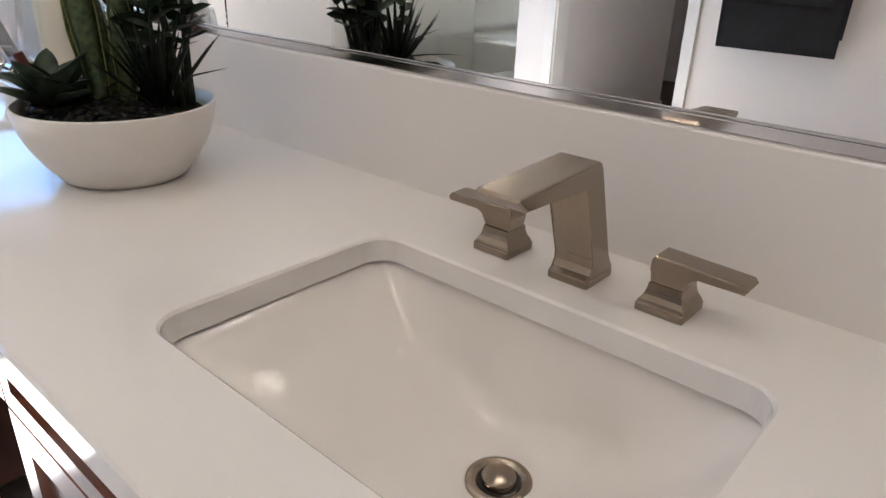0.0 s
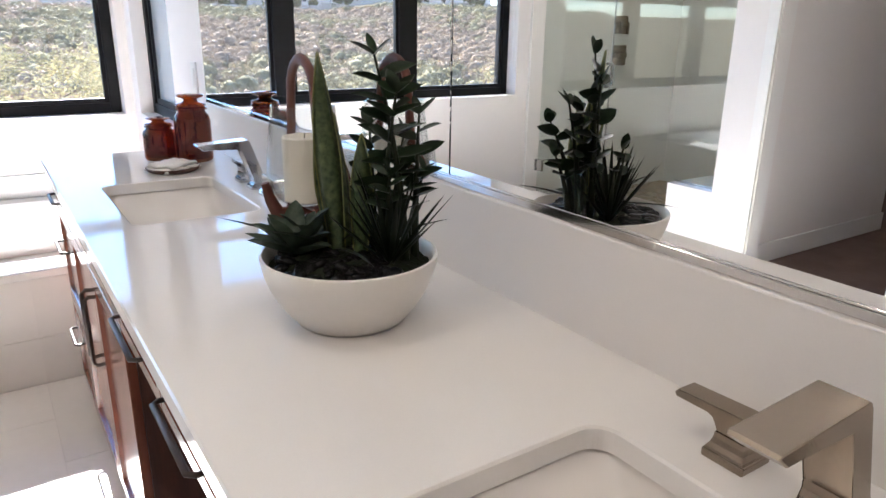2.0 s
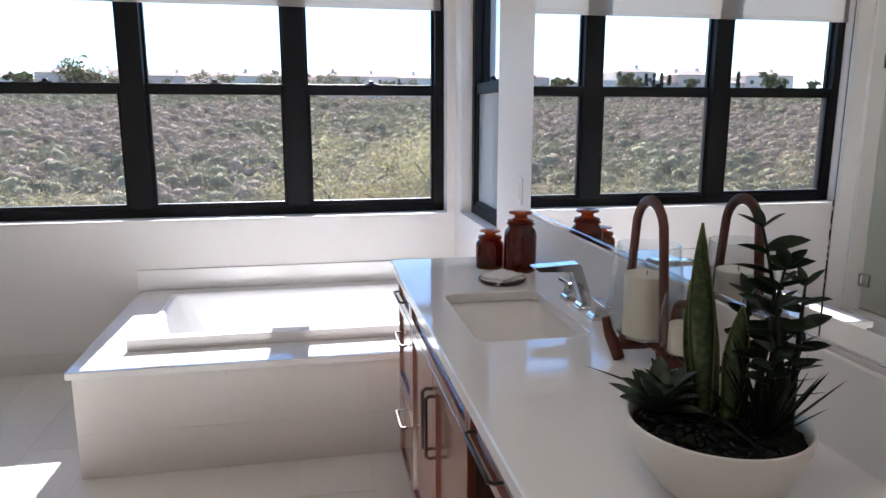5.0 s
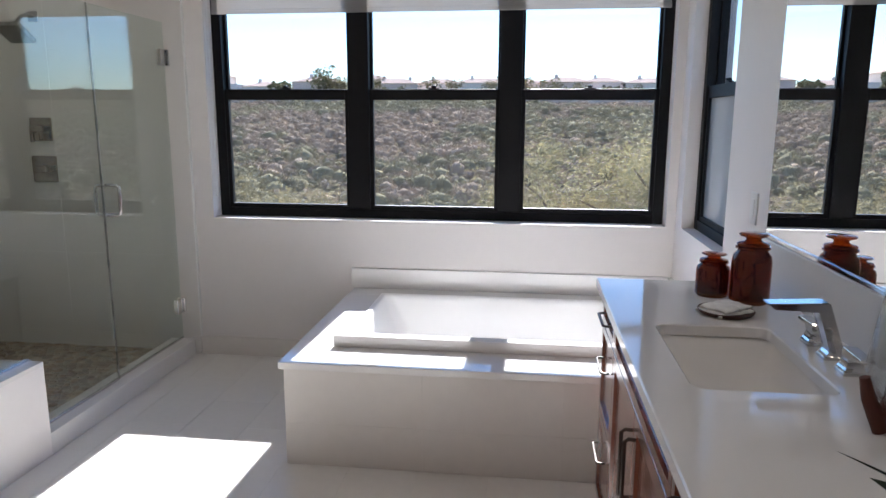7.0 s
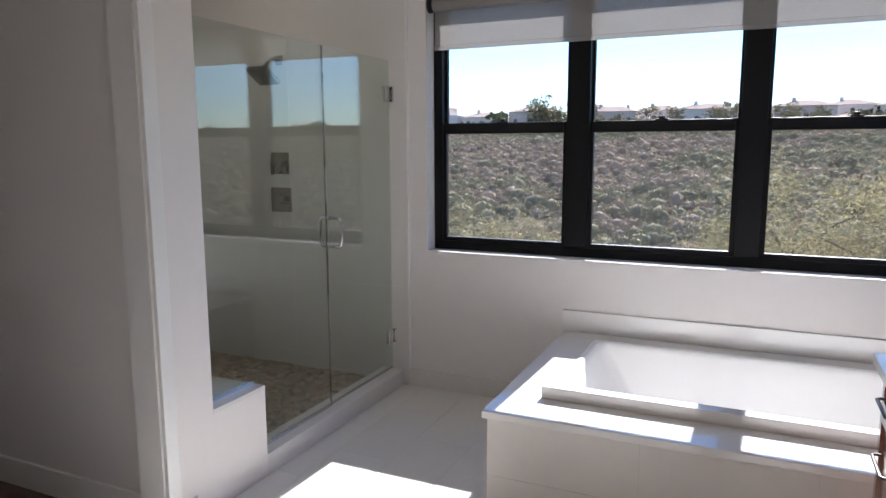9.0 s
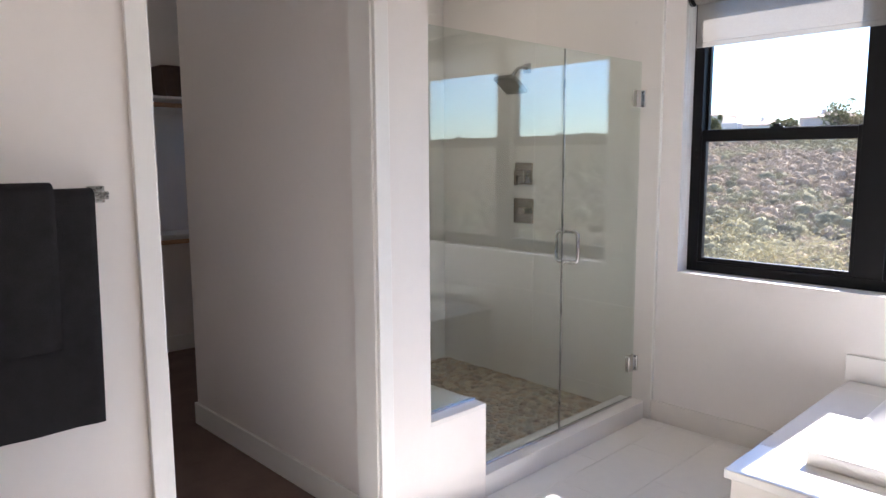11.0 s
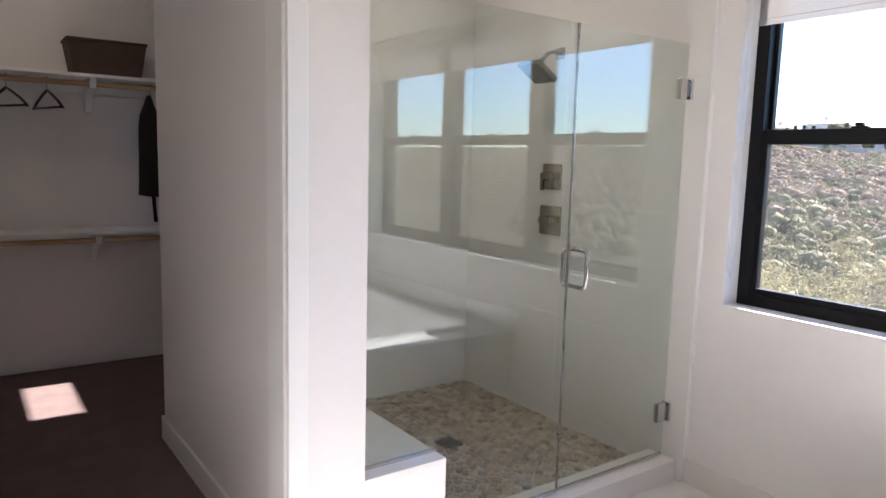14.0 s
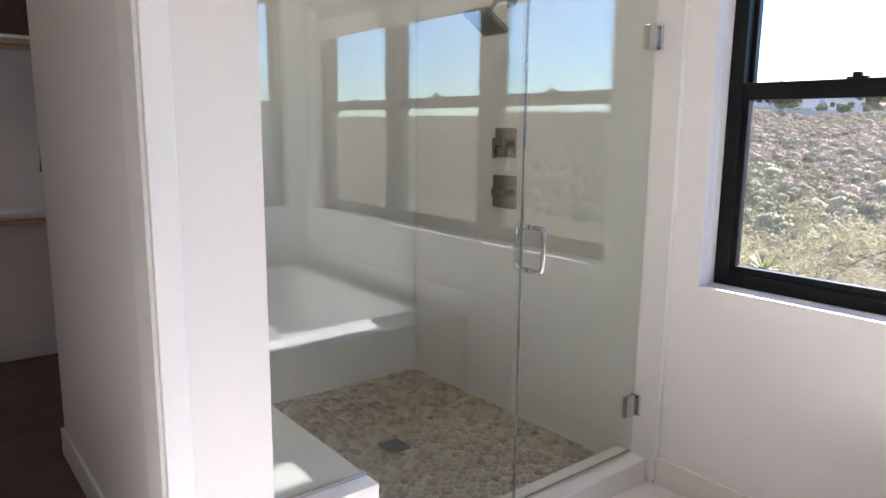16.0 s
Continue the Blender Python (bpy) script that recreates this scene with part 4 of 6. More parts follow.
STEM = foliage("dark_stem", (0.007, 0.011, 0.006), (0.016, 0.022, 0.010), 0.4, 30, False, 0.0)
for waxy in (LEAF_DARK, LEAF_SPIKE, STEM, LEAF_SUCC):
    waxy.node_tree.nodes["Principled BSDF"].inputs["Specular IOR Level"].default_value = 0.2
BX, BY, BZ = -0.255, 0.681, CT
RIMZ = BZ + 0.105


def planter():
    bm = bmesh.new()
    lathe(bm, [(0.0, 0.0), (0.078, 0.0), (0.084, 0.003), (0.088, 0.008), (0.104, 0.028), (0.1195, 0.054), (0.129, 0.080), (0.1335, 0.101), (0.1325, 0.1055), (0.1295, 0.1065), (0.1265, 0.103), (0.1235, 0.080), (0.108, 0.070), (0.0, 0.070)], (BX, BY, BZ), 64)
    solo("planter_bowl", bm, surface("matte_white_ceramic", (0.74, 0.71, 0.67), 0.32, var=0.025, scale=8, fine=90, bump=0.03, bump_scale=120), (BX, BY, BZ), "wide round off-white ceramic planter bowl on the counter", "planter", smooth=True)
    rng = random.Random(4)
    bm = bmesh.new()
    lathe(bm, [(0.124, 0.073), (0.123, 0.085), (0.09, 0.097), (0.04, 0.103), (0.0, 0.104)], (BX, BY, BZ), 40)
    for v in bm.verts:
        v.co.z += 0.006 * noise.noise(v.co * 60)
    tagged(solo("moss", bm, MOSS, (BX, BY, BZ + 0.088), "dark green moss filling the planter", "moss", smooth=True), kind="stuff")
    bm = bmesh.new()
    for i in range(150):
        a, r = rng.uniform(0, 6.283), 0.107 * math.sqrt(rng.uniform(0.05, 1))
        x, y = r * math.cos(a), r * math.sin(a)
        if x * 0.9 - y * 0.25 > 0.045:
            continue
        s = rng.uniform(0.008, 0.014)
        m = Matrix.Translation((BX + x, BY + y, BZ + 0.097 - 0.10 * (r ** 2) / 0.12 * 0.6 + rng.uniform(0, 0.006))) @ Euler((rng.uniform(-.5, .5), rng.uniform(-.5, .5), rng.uniform(0, 6))).to_matrix().to_4x4() @ Matrix.Diagonal((s * 1.35, s, s * 0.6, 1))
        bmesh.ops.create_icosphere(bm, subdivisions=2, radius=1.0, matrix=m)
    tagged(solo("black_pebbles", bm, BLACK_STONE, (BX, BY, BZ + 0.1), "polished black pebbles over the planter soil", "pebbles", smooth="all"), kind="stuff")


planter()


ACROSS, INWARD = Vector((0.85, -0.53, 0)), Vector((0.53, 0.85, 0))   # axes of the planting in the bowl


def in_bowl(a, b, h):
    return Vector((BX, BY, RIMZ - 0.012 + h)) + ACROSS * a + INWARD * b


def zz_plant():
    rng = random.Random(11)
    ob = thing("zz_plant", (BX, BY, BZ + 0.11), "dark glossy zamioculcas plant with upright stems of leaflets", "plant")
    # foot and top in the bowl, height, leaflet length and width, first and last leaflet height, pairs, turn of the leaflet plane
    stems = [((0.084, -0.004), (0.040, 0.020), 0.300, 0.060, 0.0250, 0.32, 0.97, 7, 0.1),
             ((0.050, 0.004), (0.072, 0.000), 0.250, 0.056, 0.0340, 0.45, 1.00, 4, 0.7),
             ((0.098, 0.016), (0.104, 0.044), 0.215, 0.052, 0.0220, 0.40, 0.98, 4, -0.1),
             ((0.036, 0.026), (0.030, 0.040), 0.195, 0.054, 0.0330, 0.50, 1.00, 3, 0.5),
             ((0.066, 0.034), (0.080, 0.082), 0.180, 0.052, 0.0320, 0.50, 1.00, 3, 1.1),
             ((0.058, -0.030), (0.064, -0.048), 0.140, 0.042, 0.0260, 0.65, 1.00, 2, 0.3),
             ((0.088, 0.036), (0.112, 0.060), 0.125, 0.040, 0.0240, 0.65, 1.00, 2, 0.6)]
    for (a0, b0), (a1, b1), h, long, wide, lo, hi, pairs, turn in stems:
        pts = []
        for i in range(16):
            s = i / 15
            pts.append(in_bowl(a0 + (a1 - a0) * s ** 1.8, b0 + (b1 - b0) * s ** 1.8, h * s))
        bm = tube(bmesh.new(), pts, 0.0058, 8, taper=[1.25 - 0.95 * i / 15 for i in range(16)])
        stem = part("stem", bm, STEM, ob, "", True)
        for k in range(pairs):
            s = lo + (hi - lo) * k / pairs
            at = in_bowl(a0 + (a1 - a0) * s ** 1.8, b0 + (b1 - b0) * s ** 1.8, h * s)
            for side in (1, -1):
                spin = turn + rng.uniform(-0.35, 0.35)
                way = (ACROSS * math.cos(spin) + INWARD * math.sin(spin)) * side + Vector((0, 0, rng.uniform(0.12, 0.50) + 0.35 * s))
                size = rng.uniform(0.82, 1.08) * (1 - 0.25 * abs(s - 0.6))
                part("leaf", plant_leaf(bmesh.new(), at + Vector((0, 0, 0.008 * (side > 0))), way, long * size, wide * size, rng.uniform(0.05, 0.25), roll=rng.uniform(-1.0, 1.0)), LEAF_DARK, stem, smooth="all")
        for k in range(3):
            way = ACROSS * (-1.2 + 0.95 * k) + INWARD * rng.uniform(-0.5, 0.5) + Vector((0, 0, 0.8))
            part("leaf", plant_leaf(bmesh.new(), pts[-1], way, long * rng.uniform(0.6, 0.85), wide * 0.62, 0.15, roll=rng.uniform(-0.8, 0.8)), LEAF_DARK, stem, smooth="all")


def snake_plant():
    ob = thing("snake_plant", (BX, BY, BZ + 0.11), "tall pointed mottled green snake plant leaves with yellow edges", "plant")
    for a0, b0, a1, b1, h, w, face in ((-0.020, 0.012, -0.040, 0.018, 0.302, 0.037, 0.15), (-0.006, 0.026, -0.022, 0.036, 0.215, 0.032, 0.5), (0.012, 0.004, 0.022, -0.004, 0.190, 0.036, -0.3), (-0.024, 0.040, -0.052, 0.062, 0.205, 0.034, 0.9)):
        rows, bm, edge = [], bmesh.new(), bmesh.new()
        rims = ([], [])
        for i in range(13):
            s = i / 12
            c = in_bowl(a0 + (a1 - a0) * s, b0 + (b1 - b0) * s + 0.018 * s * (1 - s), h * s)
            k = w * 0.5 * (0.60 + 0.40 * s / 0.45 if s < 0.45 else 1 - ((s - 0.45) / 0.55) ** 1.9) + 0.0004
            t = face + 0.5 * (s - 0.4)
            side = ACROSS * math.cos(t) + INWARD * math.sin(t)
            out = INWARD * math.cos(t) - ACROSS * math.sin(t)
            rows.append([bm.verts.new(c + side * k * q + out * (q * q * k * 0.5 + e)) for q, e in ((-1, 0), (-0.5, 0), (0, 0), (0.5, 0), (1, 0), (0.5, 0.0025), (0, 0.003), (-0.5, 0.0025))])
            for rim, q in zip(rims, (-1, 1)):
                rim.append(c + side * k * q + out * k * 0.5)
        for p, q in zip(rows, rows[1:]):
            for j in range(8):
                bm.faces.new((p[j], p[(j + 1) % 8], q[(j + 1) % 8], q[j]))
        bm.faces.new(rows[-1])
        leaf = part("leaf", bm, LEAF_SNAKE, ob, smooth="all")
        for rim in rims:
            tube(edge, rim, 0.0013, 5)
        part("margin", edge, LEAF_MARGIN, leaf, "pale yellow leaf edge", "all")


def rosette(name, label, x, y, count, length, width, lift, mat_, seed, droop=0.25, n=5):
    rng = random.Random(seed)
    ob = thing(name, (BX + x, BY + y, BZ + 0.11), label, "succulent")
    for i in range(count):
        a = i * 2.399 + rng.uniform(-0.25, 0.25)
        up = lift * (0.35 + 0.9 * i / count) + rng.uniform(-0.1, 0.2)
        base = (BX + x + 0.006 * math.cos(a), BY + y + 0.006 * math.sin(a), BZ + 0.098 + 0.02 * i / count)
        bm = plant_leaf(bmesh.new(), base, (math.cos(a), math.sin(a), up), length * rng.uniform(0.75, 1.15), width * rng.uniform(0.85, 1.1), droop * rng.uniform(0.5, 1.3), 0.22, n)
        part("leaf", bm, mat_, ob, smooth="all")


zz_plant()
snake_plant()
rosette("leafy_succulent", "low green succulent with broad pointed leaves", -0.068, 0.052, 15, 0.084, 0.031, 1.3, LEAF_SUCC, 3)
rosette("leafy_succulent", "low green succulent with broad pointed leaves", -0.030, 0.078, 11, 0.068, 0.026, 1.4, LEAF_SUCC, 8)
rosette("spiky_succulent", "dark spiky succulent with narrow upright leaves", 0.036, -0.062, 26, 0.125, 0.009, 2.6, LEAF_SPIKE, 5, 0.03)
rosette("spiky_succulent", "dark succulent with a few long thin arching leaves", -0.010, 0.030, 6, 0.195, 0.009, 0.45, LEAF_SPIKE, 21, 0.12, 8)


def candle_holder(x, y, k, arch_h, label):
    """A hurricane glass with a candle in a wooden stand with an arched handle; k scales the stand."""
    ob = thing("candle_holder", (x, y, CT), label, "candle holder", "wooden candle holders")
    w = 0.088 * k
    # arched handle that runs down into two legs
    top, foot = 0.064 * k, 0.094 * k
    rise = arch_h - 0.075 * k
    leg = [(foot + 0.016 * k, 0.004), (foot, 0.035)] + [(foot + (top - foot) * i / 5, 0.035 + (rise - 0.035) * i / 5) for i in range(1, 6)]
    bow = [(top * math.cos(math.pi * i / 10), rise + 0.070 * k * math.sin(math.pi * i / 10)) for i in range(1, 10)]
    pts = [(x, y - u, CT + h) for u, h in leg] + [(x, y - u, CT + h) for u, h in bow] + [(x, y + u, CT + h) for u, h in leg[::-1]]
    part("arch", tube(bmesh.new(), pts, 0.0125 * k ** 0.5, 12, 0.75, up=(1, 0, 0)), WALNUT, ob, "arched reddish wooden handle", True)
    bm = bmesh.new()
    for s in (-1, 1):
        tube(bm, [(x + s * w * 0.66, y, CT + 0.004), (x + s * w * 0.78, y, CT + 0.034), (x + s * w * 0.96, y, CT + 0.066), (x + s * w * 1.08, y, CT + 0.105 * k)], 0.0135 * k ** 0.5, 12, 0.8, [1.0, 1.15, 0.95, 0.7], up=(0, 1, 0))
    tube(bm, [(x - w * 0.80, y, CT + 0.036), (x, y, CT + 0.034), (x + w * 0.80, y, CT + 0.036)], 0.012, 12, 0.8, up=(0, 1, 0))
    part("cross_foot", bm, WALNUT, ob, "", True)
    bm = bmesh.new()
    tube(bm, [(x, y - w, CT + 0.046), (x, y, CT + 0.043), (x, y + w, CT + 0.046)], 0.010, 10, 0.6)
    part("cross_bar", bm, WALNUT, ob, "", True)
    g = 0.086 * k
    gz = CT + 0.052
    h = 0.215 if k > 0.9 else 0.13
    bm = bmesh.new()
    lathe(bm, [(0.0, 0.0), (g * 0.62, 0.002), (g * 0.86, 0.016), (g * 0.99, 0.045), (g, 0.07), (g * 0.93, h * 0.62), (g * 0.80, h), (g * 0.775, h), (g * 0.90, h * 0.62), (g * 0.965, 0.07), (g * 0.95, 0.045), (g * 0.82, 0.018), (g * 0.6, 0.006), (0.0, 0.005)], (x, y, gz), 48)
    gl = part("glass", bm, CANDLE_GLASS, ob, "clear hurricane glass", True)
    gl.visible_shadow = False
    c = 0.049 * k
    ch = 0.148 if k > 0.9 else 0.07
    bm = bmesh.new()
    lathe(bm, [(0.0, 0.007), (c, 0.007), (c, ch - 0.003), (c - 0.003, ch), (c * 0.6, ch - 0.003), (0.0, ch - 0.005)], (x, y, gz), 40)
    candle = part("candle", bm, WAX, ob, "ivory pillar candle, unlit", True)
    part("wick", cyl(bmesh.new(), (x, y, gz + ch - 0.005), (x + 0.001, y, gz + ch + 0.006), 0.0012, n=6), BLACK_PLASTIC, candle)


candle_holder(-0.105, 1.205, 1.0, 0.368, "tall reddish wooden arch candle holder with hurricane glass")
candle_holder(-0.085, 1.075, 0.60, 0.165, "small reddish wooden arch candle holder with glass")


def amber_jar(x, y, r, h, label):
    ob = thing("glass_jar", (x, y, CT), label, "jar", "amber glass jars")
    bm = bmesh.new()
    t = 0.004
    lathe(bm, [(0, 0), (r * 0.9, 0), (r * 0.98, 0.004), (r, 0.012), (r * 0.99, h * 0.60), (r * 0.93, h * 0.68), (r * 0.76, h * 0.735), (r * 0.74, h * 0.76), (r * 0.86, h * 0.775), (r * 0.86, h * 0.80), (r * 0.72, h * 0.81),
               (r * 0.68, h * 0.80), (r * 0.68, h * 0.74), (r * 0.88, h * 0.67), (r * 0.93, h * 0.6), (r * 0.94, 0.014), (r * 0.8, 0.008), (0, 0.008)], (x, y, CT), 44)
    body = part("body", bm, AMBER, ob, "", True)
    body.visible_shadow = False
    bm = bmesh.new()
    lathe(bm, [(0, h * 0.80), (r * 0.60, h * 0.80), (r * 0.62, h * 0.815), (r * 0.80, h * 0.82), (r * 0.82, h * 0.835), (r * 0.78, h * 0.85), (r * 0.45, h * 0.875), (r * 0.36, h * 0.905), (r * 0.42, h * 0.93), (r * 0.70, h * 0.955), (r * 0.74, h * 0.975), (r * 0.66, h * 0.99), (0, h * 1.0)], (x, y, CT), 40)
    lid = part("lid", bm, AMBER, ob, "flared amber glass stopper", True)
    lid.visible_shadow = False


amber_jar(-0.116, 2.120, 0.058, 0.216, "tall amber brown glass jar with a stopper lid")
amber_jar(-0.207, 2.195, 0.052, 0.138, "short amber brown glass jar with a stopper lid")


def soap_dish():
    x, y = -0.222, 1.975
    ob = thing("soap_dish", (x, y, CT), "round dark brown wooden dish on the counter", "dish")
    bm = bmesh.new()
    lathe(bm, [(0, 0), (0.066, 0), (0.075, 0.005), (0.079, 0.012), (0.077, 0.014), (0.072, 0.010), (0, 0.007)], (x, y, CT), 40)
    part("tray", bm, DARK_CHERRY, ob, "", True)
    bm = bmesh.new()
    n = 22
    for layer, (hx, hy, z, ang) in enumerate(((0.066, 0.050, 0.019, 0.5), (0.060, 0.046, 0.030, 0.66))):
        rows = []
        for i in range(n + 1):
            row = []
            for j in range(n + 1):
                u, v = 2 * i / n - 1, 2 * j / n - 1
                px, py = u * hx, v * hy
                ca, sa = math.cos(ang), math.sin(ang)
                w = Vector((x + px * ca - py * sa, y + px * sa + py * ca, 0))
                zz = CT + z - 0.008 * max(abs(u), abs(v)) ** 6 + 0.006 * noise.noise(Vector((w.x * 45, w.y * 45, layer * 3.1)))
                row.append(bm.verts.new((w.x, w.y, zz)))
            rows.append(row)
        for i in range(n):
            for j in range(n):
                bm.faces.new((rows[i][j], rows[i + 1][j], rows[i + 1][j + 1], rows[i][j + 1]))
    ob2 = solo("folded_cloth", bm, LINEN, (x, y, CT + 0.012), "crumpled white linen cloth folded on the dish", "cloth", smooth="all")
    so = ob2.modifiers.new("cloth_depth", "SOLIDIFY")
    so.thickness, so.offset = 0.008, -1


soap_dish()


# ---- towels on the west wall ----
def towel_bar():
    z, y0, y1 = 1.385, 0.40, 1.018
    ob = thing("towel_bar", (-2.83, (y0 + y1) / 2, z), "square brushed metal towel bar on the wall", "towel bar")
    part("bar", boxed(-2.768, -2.754, y0, y1, z - 0.007, z + 0.007, 0.002), STEEL, ob)
    for y in (y0, y1):
        bm = bmesh.new()
        box(bm, -2.829, -2.819, y - 0.022, y + 0.022, z - 0.022, z + 0.022, 0.002)
        box(bm, -2.819, -2.750, y - 0.010, y + 0.010, z - 0.010, z + 0.010, 0.002)
        part("post", bm, STEEL, ob)

    def towel(ya, yb, low_front, low_back, gap, label, seed):
        bm = bmesh.new()
        rows = []
        xs = []
        top = z + 0.010 + gap
        for i in range(15):
            xs.append((-2.761 + 0.014 + gap, low_front + (top - 0.02 - low_front) * i / 14))
        for i in range(1, 6):
            a = math.pi * i / 6
            xs.append((-2.761 + (0.014 + gap) * math.cos(a), top - 0.02 + 0.02 * math.sin(a)))
        for i in range(15):
            xs.append((-2.761 - 0.014 - gap * 0.6, top - 0.02 - (top - 0.02 - low_back) * i / 14))
        for k, (x, h) in enumerate(xs):
            row = []
            for j in range(25):
                y = ya + (yb - ya) * j / 24
                drop = max(0.0, top - h)
                amp = 0.018 * min(1, drop / 0.5)
                wob = amp * (noise.noise(Vector((y * 9, seed, drop * 1.2))) + 0.5 * noise.noise(Vector((y * 22, seed + 4, drop * 2))))
                squeeze = 1 - 0.05 * min(1, drop / 0.6)
                yc = (ya + yb) / 2
                row.append(bm.verts.new((x + (abs(wob) if k < 17 else -0.2 * abs(wob)), yc + (y - yc) * squeeze, h)))
            rows.append(row)
        for a, b in zip(rows, rows[1:]):
            for j in range(24):
                bm.faces.new((a[j], a[j + 1], b[j + 1], b[j]))
        t = solo("towel", bm, TOWEL, (-2.761, (ya + yb) / 2, low_front), label, "towel", "hanging towels", smooth="all")
        so = t.modifiers.new("pile", "SOLIDIFY")
        so.thickness, so.offset = 0.012, 0
    towel(0.44, 0.990, 0.805, 0.88, 0.004, "charcoal terry bath towel hanging on the bar", 1.0)
    towel(0.50, 0.895, 1.015, 1.09, 0.020, "charcoal terry hand towel draped over the bath towel", 7.0)


towel_bar()


# ---- the closet ----
def closet():
    for z, label in ((1.905, "white painted upper closet shelf with a pine rod"), (0.925, "white painted lower closet shelf with a pine rod")):
        ob = thing("closet_shelf", (-5.95, 1.9, z), label, "shelf", "closet shelves")
        part("board", boxed(-6.1, -5.80, 0.02, 3.88, z, z + 0.019, 0.002), TRIM, ob)
        part("cleat", boxed(-6.1, -6.082, 0.02, 3.88, z - 0.09, z - 0.0005, 0.002), TRIM, ob)
        part("rod", cyl(bmesh.new(), (-5.845, 0.02, z - 0.040), (-5.845, 3.88, z - 0.040), 0.0165, n=20), PINE, ob, "round pine rod", True)
        for y in (0.75, 1.93, 3.1):
            bm = bmesh.new()
            o = [(-6.081, z - 0.001), (-5.815, z - 0.001), (-5.815, z - 0.020), (-5.825, z - 0.065), (-5.855, z - 0.068), (-5.90, z - 0.060), (-5.96, z - 0.085), (-6.02, z - 0.15), (-6.05, z - 0.20), (-6.081, z - 0.21)]
            prism(bm, o, "y", y - 0.018, y + 0.018)
            part("bracket", bm, TRIM, ob, "white painted bracket")

    def hanger(y, turn):
        bm = bmesh.new()
        zc = 1.905 - 0.040
        c, s = math.cos(turn), math.sin(turn)

        def at(u, h):
            return (-5.845 + u * c, y + u * s, zc + h)
        tube(bm, [at(0.012, 0.006), at(0.008, 0.022), at(-0.008, 0.024), at(-0.019, 0.006), at(-0.012, -0.014), at(0, -0.035), at(0, -0.06)], 0.002, 6)
        tube(bm, [at(0, -0.055), at(0.07, -0.085), at(0.15, -0.125), at(0.205, -0.165)], 0.010, 8, 0.6)
        tube(bm, [at(0, -0.055), at(-0.07, -0.085), at(-0.15, -0.125), at(-0.205, -0.165)], 0.010, 8, 0.6)
        tube(bm, [at(0.20, -0.160), at(0, -0.160), at(-0.20, -0.160)], 0.007, 8)
        solo("clothes_hanger", bm, BLACK_PLASTIC, (-5.845, y, zc), "black clothes hanger on the closet rod", "hanger", "closet hangers", smooth="all")
    hanger(1.68, 0.28)
    hanger(1.47, 0.46)

    # dark jacket on a hanger, with a strip of lining below the hem
    bm = bmesh.new()
    zc = 1.865
    rows = []
    for i, (u0, u1, d, h) in enumerate(((-0.02, 0.02, 0.012, -0.045), (-0.05, 0.05, 0.03, -0.10), (-0.13, 0.11, 0.045, -0.17), (-0.18, 0.15, 0.05, -0.26), (-0.19, 0.165, 0.05, -0.45), (-0.195, 0.175, 0.05, -0.62), (-0.20, 0.18, 0.052, -0.70))):
        row = []
        for j in range(20):
            a = 2 * math.pi * j / 20
            m = (u0 + u1) / 2 + (u1 - u0) / 2 * math.cos(a)
            w = d * math.sin(a) * (1 + 0.25 * noise.noise(Vector((a * 2, i * 0.7, 1.3))))
            row.append(bm.verts.new((-5.87 + m * 0.95 - w * 0.2, 2.265 + m * 0.10 + w, zc + h)))
        rows.append(row)
    for a, b in zip(rows, rows[1:]):
        for j in range(20):
            bm.faces.new((a[j], a[(j + 1) % 20], b[(j + 1) % 20], b[j]))
    bm.faces.new(rows[0])
    bm.faces.new(rows[-1])
    ob = thing("hanging_jacket", (-5.87, 2.27, zc), "dark jacket hanging on the closet rod", "jacket")
    part("jacket_body", bm, DARK_CLOTH, ob, "", "all")
    part("hook", tube(bmesh.new(), [(-5.833, 2.27, zc + 0.012), (-5.845, 2.27, zc + 0.022), (-5.864, 2.27, zc + 0.008), (-5.868, 2.27, zc - 0.05)], 0.002, 6), BLACK_PLASTIC, ob)
    bm = tube(bmesh.new(), [(-5.86, 2.275, zc - 0.68), (-5.862, 2.28, zc - 0.78), (-5.855, 2.285, zc - 0.875)], 0.036, 10, 0.35, [1, 0.85, 0.9], up=(0.4, 1, 0))
    part("trailing_belt", bm, DARK_CLOTH, ob, "", "all")

    def basket(y0, y1):
        z = 1.9245
        bm = bmesh.new()
        o = [(-6.04, -5.82, y0 + 0.03, y1 - 0.03, z), (-6.06, -5.80, y0, y1, z + 0.205)]
        i_ = [(-6.048, -5.812, y0 + 0.012, y1 - 0.012, z + 0.205), (-6.03, -5.83, y0 + 0.042, y1 - 0.042, z + 0.012)]
        rows = [[bm.verts.new(p) for p in ((a, c, h), (b, c, h), (b, d, h), (a, d, h))] for a, b, c, d, h in o + i_]
        for p, q in zip(rows, rows[1:]):
            for j in range(4):
                bm.faces.new((p[j], p[(j + 1) % 4], q[(j + 1) % 4], q[j]))
        bm.faces.new(rows[0][::-1])
        bm.faces.new(rows[-1])
        ob = thing("storage_basket", (-5.93, (y0 + y1) / 2, z), "dark brown woven storage basket on the shelf", "basket", "closet baskets")
        part("body", bm, BASKET, ob)
        bm = bmesh.new()
        for a, b in (((-6.058, y0), (-5.802, y0)), ((-5.802, y0), (-5.802, y1)), ((-5.802, y1), (-6.058, y1)), ((-6.058, y1), (-6.058, y0))):
            tube(bm, [(*a, z + 0.205), (*b, z + 0.205)], 0.009, 8)
        part("rim", bm, BASKET, ob, "", "all")
    basket(1.795, 2.245)
    basket(2.42, 2.87)


closet()

